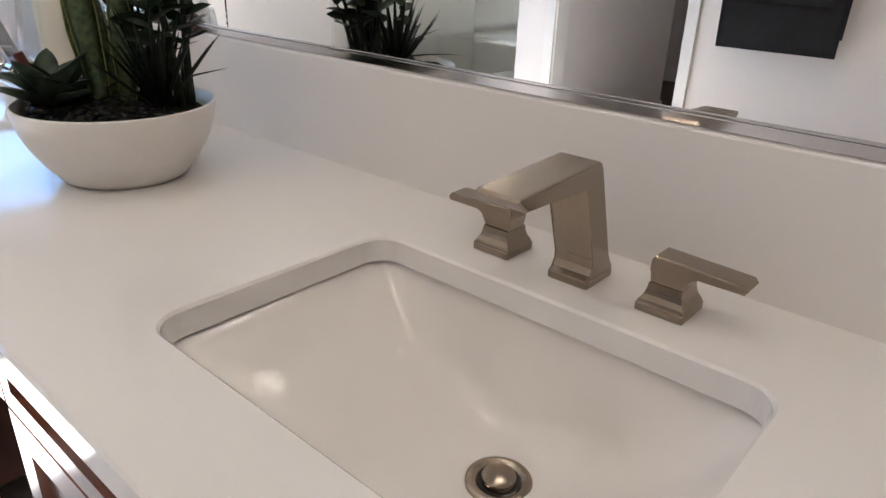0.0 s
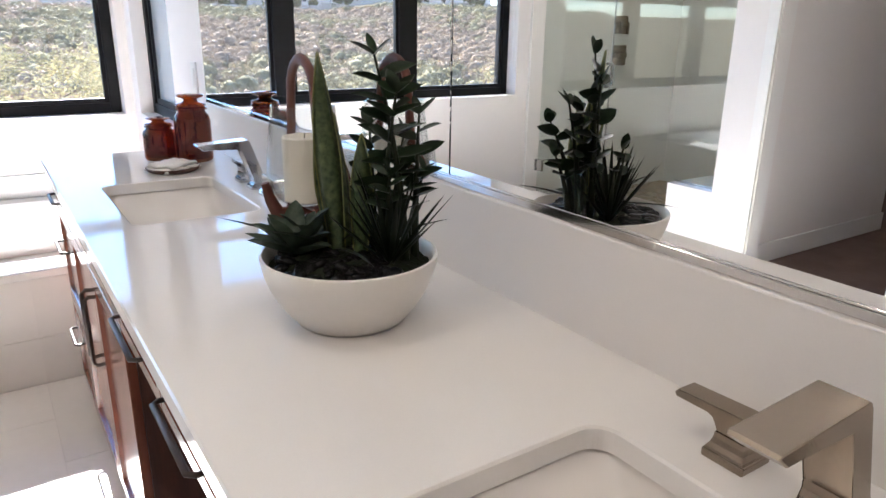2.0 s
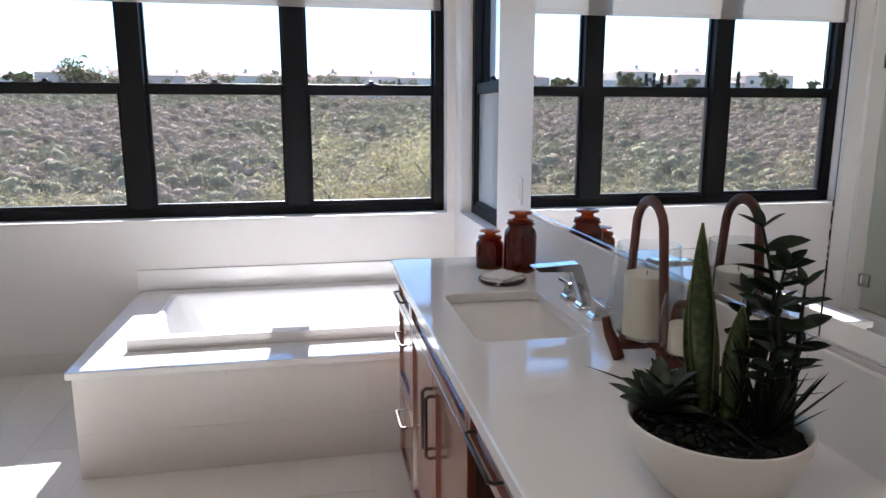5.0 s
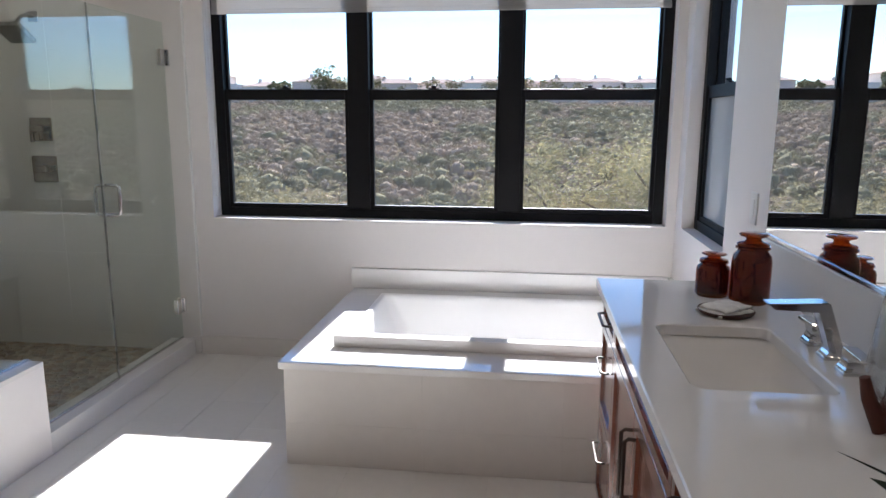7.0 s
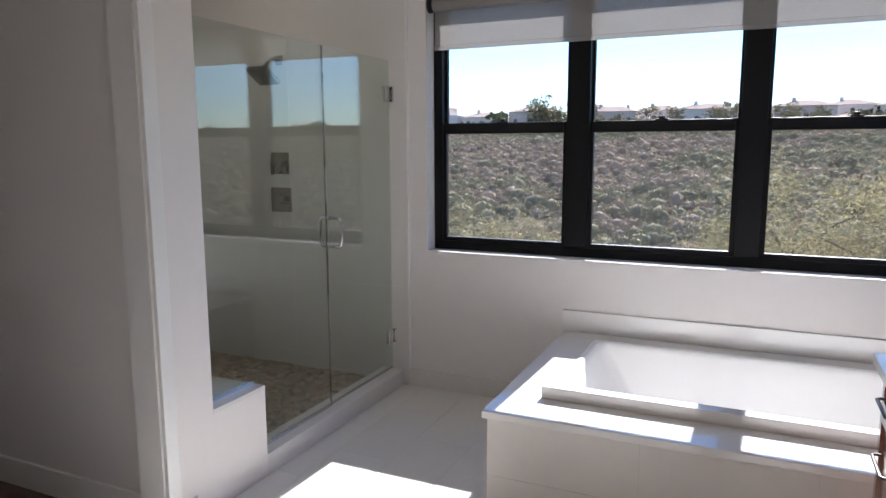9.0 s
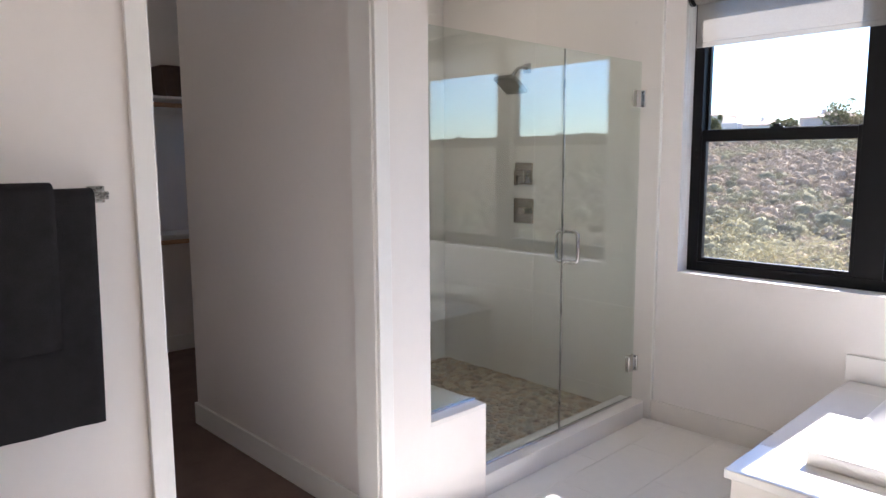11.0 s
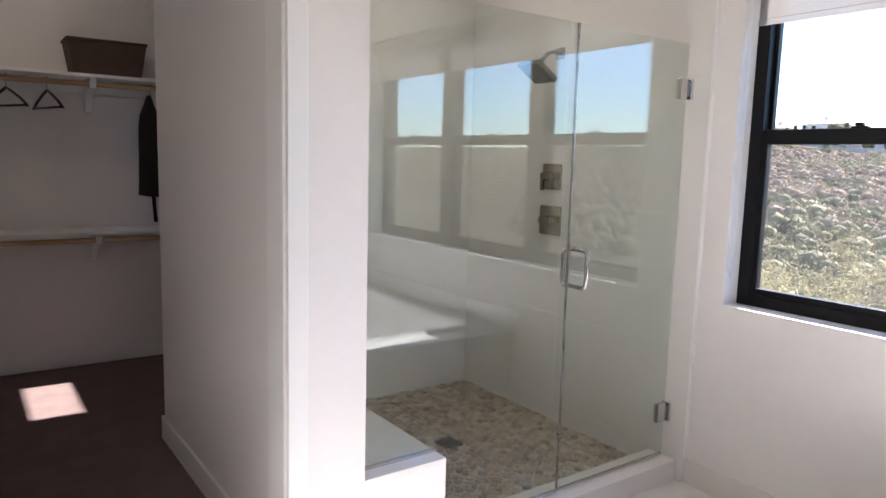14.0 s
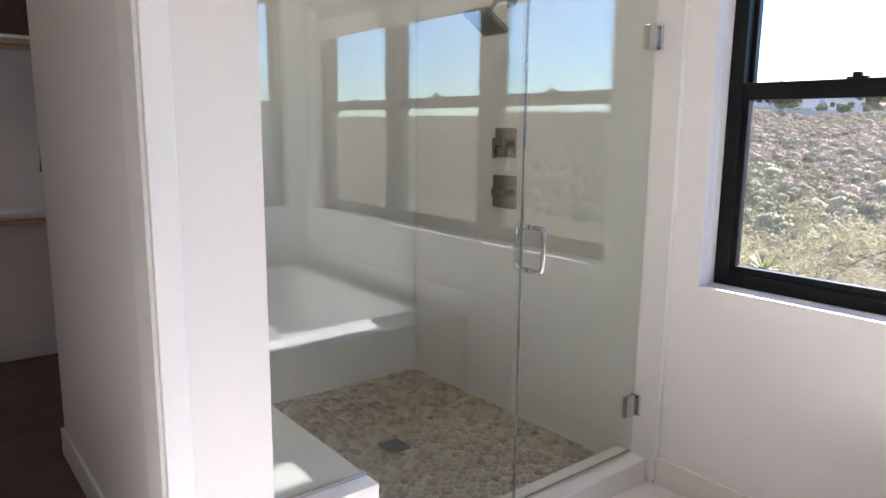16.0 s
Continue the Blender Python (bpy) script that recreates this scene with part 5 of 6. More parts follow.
# ---- outside ----
SOIL = surface("dry_hillside", (0.115, 0.095, 0.064), 0.95, var=0.25, scale=0.12, fine=1.2, bump=0.6, bump_scale=2.0, depth=0.3)


def ground_height(x, y):
    base = -7.0
    if x > 0:
        y = math.hypot(x * 0.8, y) if y > 20 else y
    ridge = 178 + 12 * noise.noise(Vector((x * 0.012, 0.3, 0))) + 0.05 * abs(x)
    s = min(1.0, max(0.0, (y - 34) / (ridge - 34)))
    rise = min(1.0, max(0.0, (-75 - x) / 30))
    top = 5.0 + 2.8 * rise * rise * (3 - 2 * rise) + 0.6 * noise.noise(Vector((x * 0.015, 4.1, 0)))
    h = base + (top - base) * (s * 0.85 + 0.15 * s * s * (3 - 2 * s))
    if y > ridge:
        h = top + 0.004 * min(y - ridge, 300)
    return h + (0.7 * noise.noise(Vector((x * 0.05, y * 0.05, 0))) if y > 30 else 0.0)


def grounds():
    xs = [-2500, -1200, -600] + [-360 + 8 * i for i in range(91)] + [600, 1200, 2500]
    ys = [-2500, -800, -200, -40, 0, 20, 28] + [34 + 5 * i for i in range(44)] + [270, 320, 420, 700, 1400, 3000]
    verts = [(x, y, ground_height(x, y)) for y in ys for x in xs]
    n = len(xs)
    faces = [(j * n + i, j * n + i + 1, (j + 1) * n + i + 1, (j + 1) * n + i) for j in range(len(ys) - 1) for i in range(n - 1)]
    mesh = bpy.data.meshes.new("ground")
    mesh.from_pydata(verts, [], faces)
    mesh.materials.append(SOIL)
    for p in mesh.polygons:
        p.use_smooth = True
    tagged(new("ground", mesh), "dry scrub-covered canyon slope rising behind the house", "hillside", kind="structure")


grounds()


def scrub(name, label, dark, light, seed, keep, count, size):
    """Scrub bushes on the slope, each of a few lumpy clumps."""
    rng = np.random.default_rng(seed)
    bm = bmesh.new()
    bmesh.ops.create_icosphere(bm, subdivisions=1, radius=1.0)
    bm.verts.ensure_lookup_table()
    ball = np.array([v.co[:] for v in bm.verts])
    tri = np.array([[v.index for v in f.verts] for f in bm.faces if f.calc_center_median().z > -0.3])
    bm.free()
    forms = []
    for k in range(10):
        rough = np.array([0.74 + 0.34 * noise.noise(Vector(p * 1.9) + Vector((k * 3.1, 0, 0))) for p in ball])
        vs, fs, at = [ball * rough[:, None] * (1.0, 1.0, 0.7)], [tri], len(ball)
        # a coat of small leaf sprays over the core
        for j in range(84):
            d = rng.normal(size=3)
            d[2] = abs(d[2]) * 0.9 - 0.15
            d /= np.linalg.norm(d)
            c = d * (1.0, 1.0, 0.75) * rng.uniform(0.68, 1.06)
            u = rng.normal(size=3)
            u /= np.linalg.norm(u)
            w = np.cross(u, d + rng.normal(size=3) * 0.5)
            w /= np.linalg.norm(w) + 1e-9
            s = rng.uniform(0.08, 0.18)
            vs.append(np.array([c - u * s, c + w * s * 0.7, c + u * s]))
            fs.append(np.array([[at, at + 1, at + 2]]))
            at += 3
        forms.append((np.concatenate(vs), np.concatenate(fs)))
    allv, allf, base = [], [], 0
    made = 0
    while made < count:
        y = math.sqrt(rng.uniform(44 ** 2, 182 ** 2))
        x = rng.uniform(-0.92, 1.0) * y
        patch = noise.noise(Vector((x * 0.03, y * 0.03, 7.7))) + 0.6 * noise.noise(Vector((x * 0.09, y * 0.09, 2.2)))
        if not keep(patch + rng.uniform(-0.22, 0.22)):
            continue
        v, f = forms[int(rng.integers(10))]
        s = min(1.7, max(0.4, math.exp(rng.normal(-0.12, 0.38)))) * size
        a = rng.uniform(0, 6.283)
        c, q = math.cos(a), math.sin(a)
        p = v @ np.array([[c, q, 0], [-q, c, 0], [0, 0, 1]]) * s * (1, 1, rng.uniform(0.8, 1.5))
        allv.append(p + (x, y, ground_height(x, y) + 0.25 * s))
        allf.append(f + base)
        base += len(v)
        made += 1
    mesh = bpy.data.meshes.new(name)
    mesh.from_pydata(np.concatenate(allv).tolist(), [], np.concatenate(allf).tolist())
    mesh.polygons.foreach_set("use_smooth", [True] * len(mesh.polygons))
    mat_ = foliage(name + "_leaves", dark, light, 0.95, 0.5, True, 0.1)
    for node in mat_.node_tree.nodes:
        if node.type == "MAP_RANGE":
            node.inputs["To Min"].default_value, node.inputs["To Max"].default_value = 0.72, 1.26
    mat_.node_tree.nodes["Principled BSDF"].inputs["Specular IOR Level"].default_value = 0.05
    mesh.materials.append(mat_)
    tagged(new(name, mesh), label, "scrub", kind="stuff")


scrub("brown_scrub", "dense grey-brown chaparral shrubs on the slope", (0.165, 0.121, 0.087), (0.40, 0.305, 0.212), 3, lambda p: p < 0.14, 9400, 0.76)
scrub("green_scrub", "dusty olive green chaparral shrubs on the slope", (0.090, 0.082, 0.046), (0.315, 0.275, 0.160), 9, lambda p: p > -0.02, 5600, 0.98)

# Both stuccos and the roof are lightened to put distance haze in their colour.
STUCCO = surface("house_stucco", (0.66, 0.53, 0.45), 0.9, var=0.08, scale=0.4, bump=0.1, bump_scale=5)
STUCCO_PALE = surface("pale_stucco", (0.72, 0.63, 0.55), 0.9, var=0.08, scale=0.4, bump=0.1, bump_scale=5)
ROOF = surface("clay_roof", (0.44, 0.34, 0.29), 0.9, var=0.2, scale=0.8, fine=6, bump=0.3, bump_scale=8, depth=0.05)
RIDGE_PAINT = surface("pale_garden_wall", (0.50, 0.44, 0.38), 0.9, var=0.08, scale=0.4, bump=0.1, bump_scale=5)
DARK_PANE = surface("distant_window", (0.05, 0.06, 0.07), 0.15, var=0.1, bump=0.0)

for matte in (SOIL, STUCCO, STUCCO_PALE, ROOF, RIDGE_PAINT):
    matte.node_tree.nodes["Principled BSDF"].inputs["Specular IOR Level"].default_value = 0.0


def house(x, y, w, d, h, wing, pale, turn):
    z = ground_height(x, y) - 0.4
    ob = thing("house", (0, 0, 0), "distant stucco house with a clay tile roof on the ridge", "house", "ridge houses")
    wall = STUCCO_PALE if pale else STUCCO
    bm = bmesh.new()
    box(bm, -w / 2, w / 2, -d / 2, d / 2, 0, h)
    box(bm, w / 2, w / 2 + wing, -d / 2 + 1, d / 2 - 1, 0, h * 0.62)
    part("wall", bm, wall, ob)

    def hip(x0, x1, y0, y1, zb, rise):
        bm = bmesh.new()
        e = 0.5
        a = [bm.verts.new(p) for p in ((x0 - e, y0 - e, zb), (x1 + e, y0 - e, zb), (x1 + e, y1 + e, zb), (x0 - e, y1 + e, zb))]
        m = (y0 + y1) / 2
        k = (y1 - y0) / 2 * 0.9
        r = [bm.verts.new((x0 + k, m, zb + rise)), bm.verts.new((x1 - k, m, zb + rise))]
        bm.faces.new((a[0], a[1], r[1], r[0]))
        bm.faces.new((a[2], a[3], r[0], r[1]))
        bm.faces.new((a[1], a[2], r[1]))
        bm.faces.new((a[3], a[0], r[0]))
        bm.faces.new(a[::-1])
        return part("roof", bm, ROOF, ob)
    roof = hip(-w / 2, w / 2, -d / 2, d / 2, h, 1.7)
    if wing > 6:
        hip(w / 2, w / 2 + wing, -d / 2 + 1, d / 2 - 1, h * 0.62, 1.1)
    part("chimney", boxed(-w * 0.22, -w * 0.22 + 1.0, -0.5, 0.5, h + 0.6, h + 2.5, 0.06, 1), wall, roof)
    if wing > 7:
        part("chimney", boxed(w * 0.30, w * 0.30 + 0.9, -0.5, 0.5, h + 0.6, h + 2.2, 0.06, 1), wall, roof)
    k = max(2, int(w / 4))
    for i in range(k):
        for zz in (1.0, h * 0.56):
            c = -w / 2 + (i + 0.5) * w / k
            win = part("window", boxed(c - 0.65, c + 0.65, -d / 2 - 0.04, -d / 2 + 0.05, zz, zz + 1.3), ROOF, ob)
            part("pane", boxed(c - 0.55, c + 0.55, -d / 2 - 0.06, -d / 2 - 0.03, zz + 0.1, zz + 1.2), DARK_PANE, win)
    ob.matrix_world = pose(x, y, z, 0, 0, turn)


for i, (x, y, w, d, h, wing, pale, turn) in enumerate((
        (-150, 214, 16, 11, 5.4, 7, 1, 8), (-122, 212, 15, 11, 5.6, 8, 0, -4), (-102, 214, 13, 11, 6.2, 5, 1, -2), (-82, 212, 13, 11, 5.2, 6, 1, 5), (-66, 214, 14, 10, 5.4, 7, 0, -6), (-44, 222, 16, 10, 4.6, 9, 0, 4), (-16, 226, 17, 11, 5.0, 8, 1, -3),
        (10, 222, 15, 11, 5.2, 7, 0, 3), (36, 226, 16, 11, 5.0, 8, 1, -5), (62, 220, 16, 11, 5.4, 8, 0, 5), (92, 224, 15, 10, 5.2, 7, 1, 0), (124, 226, 17, 11, 5.2, 8, 0, 6), (160, 230, 16, 11, 5.4, 8, 1, -4))):
    house(x, y, w, d, h + (0.6 if x < -70 else 2.6 if x < 55 else -1.6), wing, pale, turn)
    if -70 < x < 45:
        house(x + 13, y + 17, w * 0.9, d, h + 3.4, wing * 0.7, 1 - pale, -turn)


def ridge_wall():
    ob = thing("ridge_wall", (0, 195, 8), "long pale garden wall with white piers along the ridge", "garden wall")
    wall, piers = bmesh.new(), []
    for i in range(60):
        x = -180 + 6.2 * i
        y = 192 + 0.05 * abs(x)
        z = ground_height(x + 3, y) + 0.2
        box(wall, x, x + 6.2, y, y + 0.25, z - 1.0, z + (2.0 if -45 < x < 40 else 1.4))
        if i % 2 == 0:
            bm = bmesh.new()
            box(bm, x - 0.25, x + 0.25, y - 0.1, y + 0.35, z - 1.0, z + 1.7)
            piers.append(bm)
    part("wall_run", wall, RIDGE_PAINT, ob)
    for bm in piers:
        part("pier", bm, RIDGE_PAINT, ob)


ridge_wall()


def tree(name, label, x, y, z, height, crown, dark, light, seed, leaf=0.16, leaves=2600, slim=False, thin=0.35):
    rng = random.Random(seed)
    ob = thing(name, (x, y, z), label, "tree")
    bark = BARK
    bm = bmesh.new()
    tube(bm, [(x, y, z), (x + 0.03 * height, y, z + height * 0.3), (x - 0.02 * height, y, z + height * 0.62), (x, y, z + height * 0.9)], 0.028 * height, 9, taper=[1.2, 0.85, 0.55, 0.15])
    tips = []
    if not slim:
        for i in range(9):
            a = i * 2.4
            b = Vector((x, y, z + height * (0.28 + 0.06 * i)))
            e = b + Vector((math.cos(a), math.sin(a), 0.7)) * crown * rng.uniform(0.6, 0.9)
            tube(bm, [b, (b + e) / 2 + Vector((0, 0, 0.08 * crown)), e], 0.011 * height, 6, taper=[1, 0.7, 0.25])
            tips += [e, (b + e) / 2]
    part("trunk", bm, bark, ob, "", "all")
    verts, faces = [], []
    clumps = []
    for i in range(46):
        if slim:
            s = rng.random()
            clumps.append((Vector((x, y, z + height * (0.1 + 0.9 * s))), crown * (1 - s) ** 0.35 + 0.08))
        else:
            c = rng.choice(tips) + Vector((rng.gauss(0, 1), rng.gauss(0, 1), rng.gauss(0, 0.8))) * crown * 0.25
            clumps.append((c, crown * rng.uniform(0.18, 0.36)))
    for i in range(leaves):
        c, r = rng.choice(clumps)
        p = c + Vector((rng.gauss(0, 1), rng.gauss(0, 1), rng.gauss(0, 1))) * r * 0.55
        u = Vector((rng.gauss(0, 1), rng.gauss(0, 1), rng.gauss(0, 0.6))).normalized() * leaf * rng.uniform(0.6, 1.3)
        v = u.cross(Vector((rng.gauss(0, 1), rng.gauss(0, 1), rng.gauss(0, 1)))).normalized() * leaf * thin
        k = len(verts)
        verts += [p - u, p + v, p + u, p - v]
        faces.append((k, k + 1, k + 2, k + 3))
    leaf_mat = foliage(name + "_leaf", dark, light, 0.8, 0.8, True, 0.25)
    leaf_mat.node_tree.nodes["Principled BSDF"].inputs["Specular IOR Level"].default_value = 0.05
    mesh = bpy.data.meshes.new("crown")
    mesh.from_pydata([tuple(q - Vector((x, y, z))) for q in verts], [], faces)
    mesh.materials.append(leaf_mat)
    cr = new("crown", mesh)
    cr.parent = ob
    tagged(cr, kind="stuff")


BARK = surface("bark", (0.12, 0.085, 0.06), 0.95, var=0.3, scale=6, fine=40, bump=0.8, bump_scale=30, stretch=(1, 1, 0.2), depth=0.02)
tree("garden_tree", "loose yellow-green tree below the window", 3.6, 24.0, -7.0, 7.4, 3.4, (0.235, 0.205, 0.095), (0.47, 0.405, 0.205), 5, 0.075, 20000, thin=0.3)
tree("garden_tree", "loose yellow-green tree below the window", 0.4, 26.0, -7.0, 6.2, 3.4, (0.235, 0.205, 0.095), (0.47, 0.405, 0.205), 6, 0.075, 20000, thin=0.3)
tree("garden_tree", "loose yellow-green tree below the window", 7.0, 27.0, -7.0, 7.6, 3.6, (0.235, 0.205, 0.095), (0.47, 0.405, 0.205), 7, 0.075, 20000, thin=0.3)
tree("garden_tree", "pale dry yellow shrub below the window", -9.2, 20.5, -7.0, 5.6, 2.7, (0.24, 0.20, 0.10), (0.42, 0.355, 0.19), 8, 0.065, 22000, thin=0.3)
tree("garden_tree", "pale dry yellow shrub below the window", -13.6, 23.0, -7.0, 4.9, 2.9, (0.24, 0.20, 0.10), (0.42, 0.355, 0.19), 18, 0.065, 22000, thin=0.3)
for i, (x, y, h) in enumerate(((-140, 196, 6), (-62, 205, 11.5), (-89, 188, 6.5), (-92, 189, 5), (-73, 199, 7.5), (-52, 208, 6.0), (-28, 206, 5), (24, 212, 6), (50, 206, 5.5), (78, 210, 6), (108, 208, 6.5), (140, 212, 6), (-158, 199, 4), (-121, 198, 3.5), (-86, 200, 3.5), (-60, 201, 4), (-36, 204, 3.2), (-47, 197, 3.0), (-42, 199, 4.2), (-22, 198, 3.0), (-12, 199, 3.4), (9, 199, 3.0), (13, 200, 4.4), (30, 200, 3.2), (-64, 198, 3.0), (-79, 197, 4.0), (-115, 198, 4.2), (-146, 199, 4.4), (-18, 205, 3.6), (-6, 206, 4), (3, 207, 3.2), (16, 206, 3.8), (40, 208, 3.4), (58, 207, 3.8), (70, 208, 3.2), (96, 207, 4), (120, 209, 3.6))):
    tree("ridge_tree", "round dark green tree by the ridge houses", x, y, ground_height(x, y) - 0.3, h, h * 0.36, (0.075, 0.075, 0.036), (0.19, 0.18, 0.095), 30 + i, 0.5, 700, thin=0.6)
rng = random.Random(77)
for i in range(54):
    x = -66 + 4.1 * i + rng.uniform(-2, 2)
    y, h = rng.uniform(199, 209), rng.choice((3.4, 4.4, 5.2, 6.4, 8.2)) * (1 if x < 55 else 0.55)
    tree("ridge_tree", "loose olive and tan tree by the ridge houses", x, y, ground_height(x, y) - 0.3, h, h * 0.34, (0.10, 0.088, 0.045), (0.26, 0.225, 0.125), 300 + i, 0.42, 420, thin=0.5)
for i, (x, y, h) in enumerate(((-110.2, 203, 5.4), (-107.6, 203, 5.8), (-105.0, 203, 5.6), (-102.4, 203, 5.9), (-99.8, 203, 5.3), (-132, 200, 7), (-126, 201, 7), (21, 214, 6.5), (27, 215, 7), (31, 214, 6), (83, 214, 7), (87, 215, 6))):
    tree("cypress", "slim dark cypress on the ridge", x, y, ground_height(x, y) - 0.3, h, 0.55, (0.02, 0.028, 0.018), (0.045, 0.055, 0.032), 60 + i, 0.4, 320, True, thin=0.6)


def yucca(x, y, z):
    rng = random.Random(14)
    ob = thing("yucca", (x, y, z), "spiky yellow-green yucca among the dry shrubs", "yucca")
    part("trunk", tube(bmesh.new(), [(x, y, z), (x + 0.1, y, z + 2.6), (x, y, z + 5.2)], 0.16, 8, taper=[1.2, 1, 0.8]), BARK, ob, "", "all")
    mat_ = foliage("yucca_leaf", (0.14, 0.14, 0.045), (0.27, 0.25, 0.10), 0.5, 3, True, 0.3)
    for i in range(44):
        a = i * 2.399
        way = Vector((math.cos(a), math.sin(a), rng.uniform(-0.2, 1.8)))
        part("leaf", plant_leaf(bmesh.new(), (x, y, z + 5.1), way, rng.uniform(0.55, 0.8), 0.05, 0.15), mat_, ob, smooth="all")


yucca(-8.6, 16.6, -6.75)


# ---- floor tiles and pebbles ----
def tiles():
    x_start, w, l = -0.638, 0.2925, 0.60
    shared = {}
    i0 = int(math.floor((-2.83 - x_start) / w)) - 1
    for i in range(i0, 4):
        xa, xb = max(-2.829, x_start + i * w), min(0.019, x_start + (i + 1) * w)
        if xb - xa < 0.02:
            continue
        off = 0.0 if i % 2 == 0 else 0.30
        y = 2.59 - 7 * l - off
        while y < 3.88:
            ya, yb = max(-1.599, y), min(y + l, 3.879)
            y += l
            if xa > -1.78:
                yb = min(yb, 2.589)
            if yb - ya < 0.02:
                continue
            key = (round(xb - xa, 4), round(yb - ya, 4))
            if key not in shared:
                bm = boxed(0.0008, key[0] - 0.0008, 0.0008, key[1] - 0.0008, -0.012, 0.0, 0.0006, 1)
                mesh = bpy.data.meshes.new("floor_tile")
                bm.to_mesh(mesh)
                bm.free()
                mesh.materials.append(TILE)
                shared[key] = mesh
            ob = new("floor_tile", shared[key])
            ob.location = (xa, ya, 0)
            ob.parent = floor


tiles()


def pebble_material():
    m, nt, b = shader("sliced_pebble")
    info, geo = nt.nodes.new("ShaderNodeObjectInfo"), nt.nodes.new("ShaderNodeNewGeometry")
    add = nt.nodes.new("ShaderNodeMath")
    add.operation = "ADD"
    nt.links.new(info.outputs["Random"], add.inputs[0])
    nt.links.new(geo.outputs["Random Per Island"], add.inputs[1])
    fr = nt.nodes.new("ShaderNodeMath")
    fr.operation = "FRACT"
    nt.links.new(add.outputs[0], fr.inputs[0])
    rp = ramp_node(nt, fr.outputs[0], [(0.0, (0.14, 0.085, 0.055)), (0.25, (0.46, 0.32, 0.20)), (0.5, (0.24, 0.21, 0.165)), (0.75, (0.56, 0.45, 0.32)), (1.0, (0.30, 0.275, 0.23))])
    tx = noise_node(nt, 45, 5)
    mx = nt.nodes.new("ShaderNodeMix")
    mx.data_type, mx.blend_type = "RGBA", "MULTIPLY"
    mx.inputs[0].default_value = 0.5
    r2 = ramp_node(nt, tx.outputs["Fac"], [(0.3, (0.6, 0.58, 0.55)), (0.7, (1, 1, 1))])
    nt.links.new(rp.outputs[0], mx.inputs[6])
    nt.links.new(r2.outputs[0], mx.inputs[7])
    nt.links.new(mx.outputs[2], b.inputs["Base Color"])
    b.inputs["Roughness"].default_value = 0.45
    return m


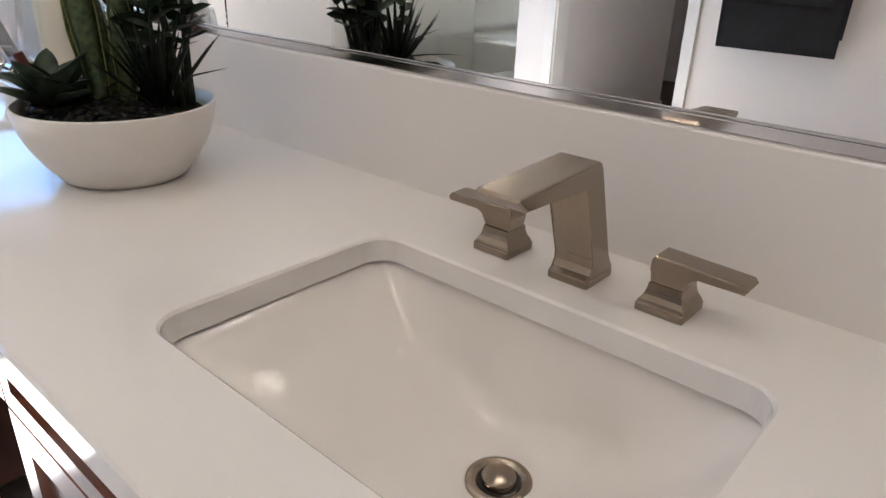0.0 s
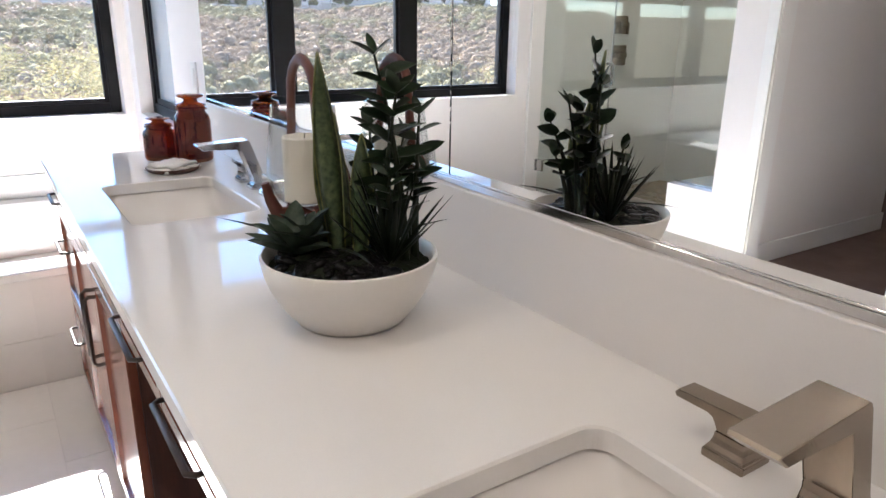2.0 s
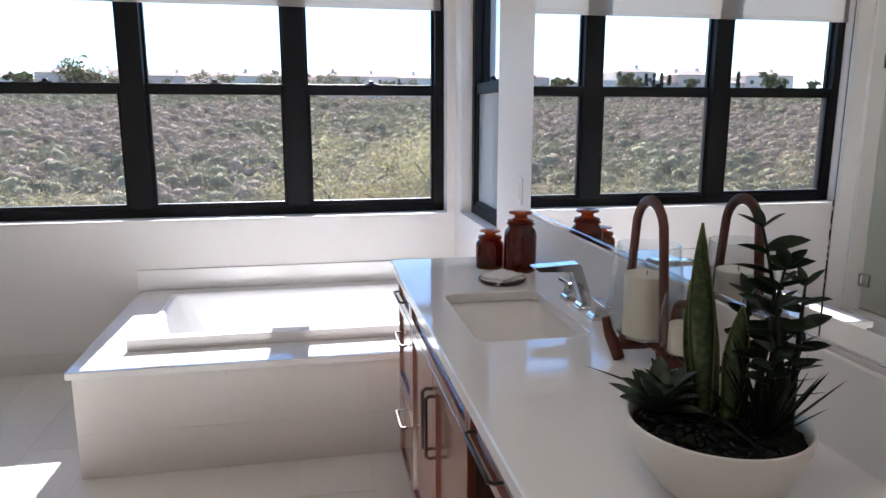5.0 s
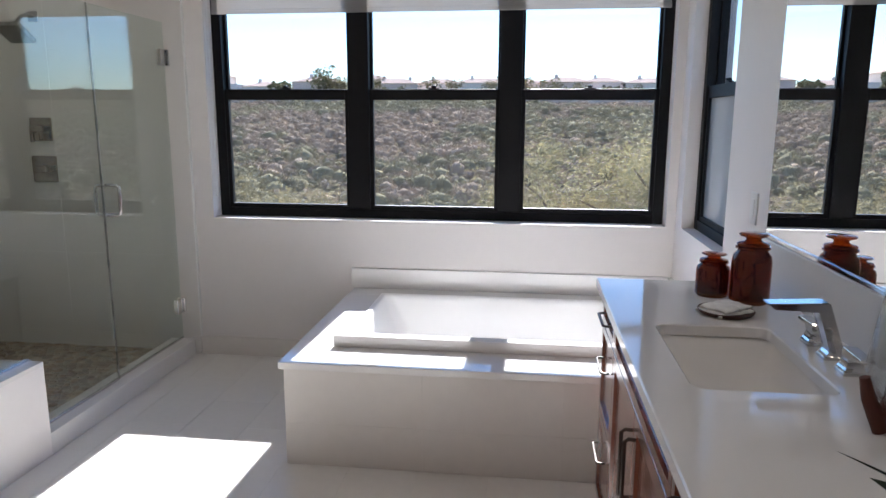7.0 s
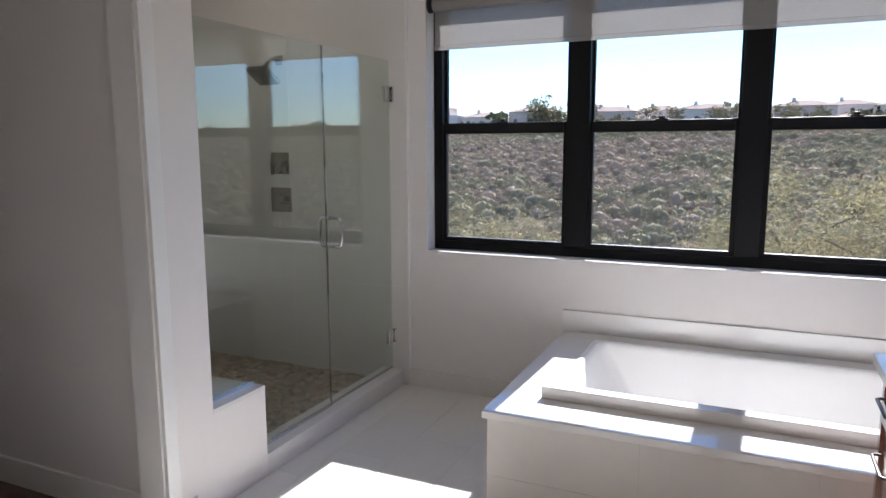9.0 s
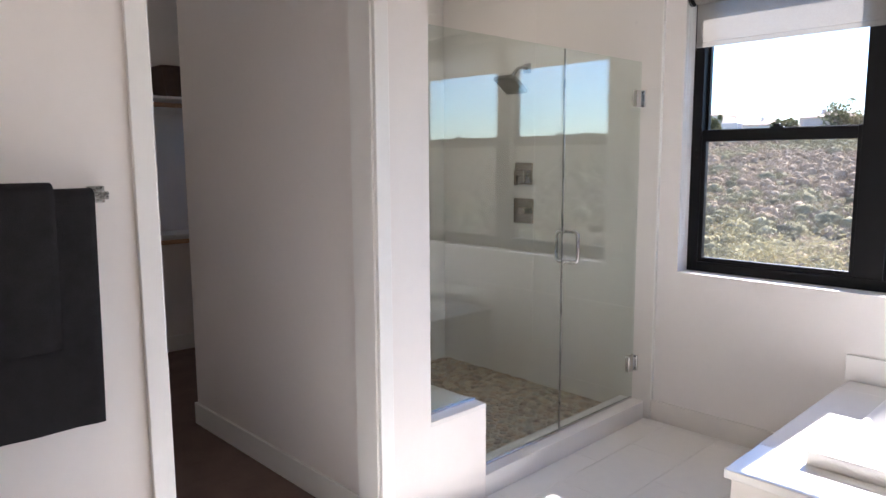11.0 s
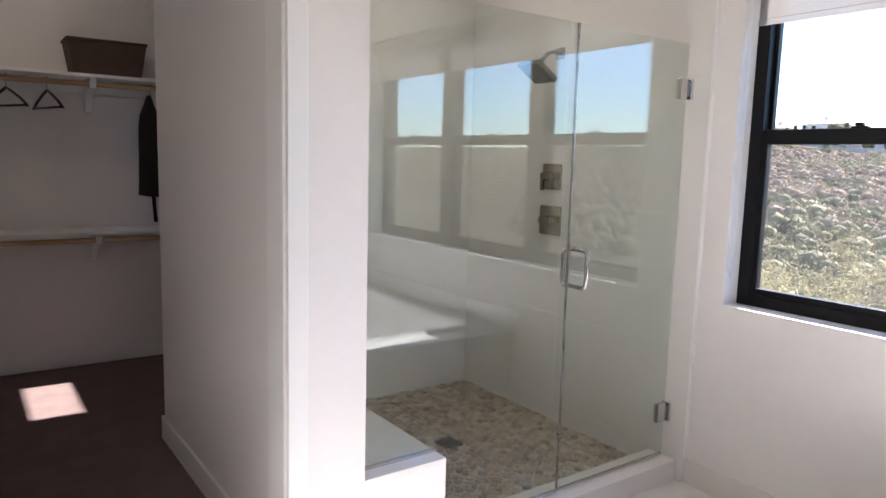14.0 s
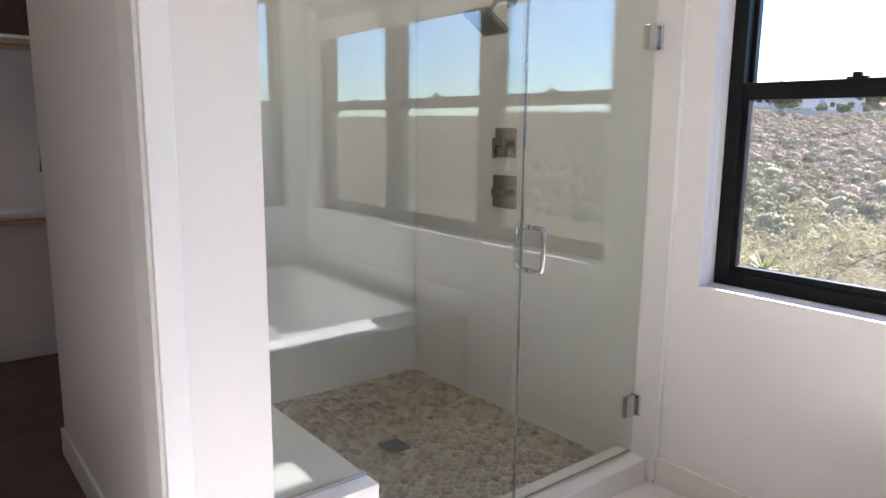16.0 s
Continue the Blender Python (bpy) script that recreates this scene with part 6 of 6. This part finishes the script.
def pebbles():
    rng = random.Random(12)
    mat_ = pebble_material()
    x0, x1, y0, y1, step = -4.455, -2.985, 2.555, 3.855, 0.043
    pts, grid = [], {}
    rows = int((y1 - y0) / (step * 0.866)) + 1
    for j in range(-1, rows + 2):
        for i in range(-1, int((x1 - x0) / step) + 2):
            p = (x0 + (i + 0.5 * (j % 2)) * step + rng.uniform(-1, 1) * step * 0.33, y0 + j * step * 0.866 + rng.uniform(-1, 1) * step * 0.33)
            grid.setdefault((int(p[0] // 0.08), int(p[1] // 0.08)), []).append(p)
            pts.append(p)
    cells = []
    for p in pts:
        if not (x0 <= p[0] <= x1 and y0 <= p[1] <= y1) or (abs(p[0] + 3.68) < 0.062 and abs(p[1] - 3.17) < 0.062):
            continue
        poly = [(p[0] - 0.06, p[1] - 0.06), (p[0] + 0.06, p[1] - 0.06), (p[0] + 0.06, p[1] + 0.06), (p[0] - 0.06, p[1] + 0.06)]
        near = [q for a in (-1, 0, 1) for b in (-1, 0, 1) for q in grid.get((int(p[0] // 0.08) + a, int(p[1] // 0.08) + b), ()) if q != p]
        for q in near:
            nx, ny = q[0] - p[0], q[1] - p[1]
            ln = math.hypot(nx, ny)
            if ln > 0.11:
                continue
            lim = ln / 2 - 0.0026
            out = []
            for k in range(len(poly)):
                a, b = poly[k], poly[(k + 1) % len(poly)]
                da = ((a[0] - p[0]) * nx + (a[1] - p[1]) * ny) / ln - lim
                db = ((b[0] - p[0]) * nx + (b[1] - p[1]) * ny) / ln - lim
                if da <= 0:
                    out.append(a)
                if da * db < 0:
                    s = da / (da - db)
                    out.append((a[0] + (b[0] - a[0]) * s, a[1] + (b[1] - a[1]) * s))
            poly = out
            if len(poly) < 3:
                break
        if len(poly) < 3:
            continue
        soft = []
        for k in range(len(poly)):
            a, b = poly[k], poly[(k + 1) % len(poly)]
            soft += [(a[0] * 0.75 + b[0] * 0.25, a[1] * 0.75 + b[1] * 0.25), (a[0] * 0.25 + b[0] * 0.75, a[1] * 0.25 + b[1] * 0.75)]
        soft = [(min(max(q[0], x0 - 0.004), x1), min(max(q[1], y0), y1)) for q in soft]
        cells.append((p, soft))
    cells.sort(key=lambda c: (c[0][0] + 3.1) ** 2 + (c[0][1] - 2.9) ** 2)

    def mesh_rows(p, poly, verts, faces):
        k, n = len(verts), len(poly)
        zt = 0.0275 + 0.0012 * math.sin(p[0] * 91 + p[1] * 57)
        for f, z in ((1.0, 0.016), (1.0, zt - 0.0035), (0.86, zt)):
            verts += [(p[0] + (q[0] - p[0]) * f, p[1] + (q[1] - p[1]) * f, z) for q in poly]
        for r in (0, 1):
            faces += [(k + r * n + i, k + r * n + (i + 1) % n, k + (r + 1) * n + (i + 1) % n, k + (r + 1) * n + i) for i in range(n)]
        faces.append(tuple(k + 2 * n + i for i in range(n)))

    for p, poly in cells[:300]:
        v, f = [], []
        mesh_rows(p, poly, v, f)
        mesh = bpy.data.meshes.new("pebble")
        mesh.from_pydata(v, [], f)
        mesh.materials.append(mat_)
        ob = new("pebble", mesh)
        ob.parent = pebble_bed
    v, f = [], []
    for p, poly in cells[300:]:
        mesh_rows(p, poly, v, f)
    mesh = bpy.data.meshes.new("pebbles")
    mesh.from_pydata(v, [], f)
    mesh.materials.append(mat_)
    ob = new("pebbles", mesh)
    ob.parent = pebble_bed
    tagged(ob, "flat sliced tan and grey pebbles", kind="stuff")


pebbles()
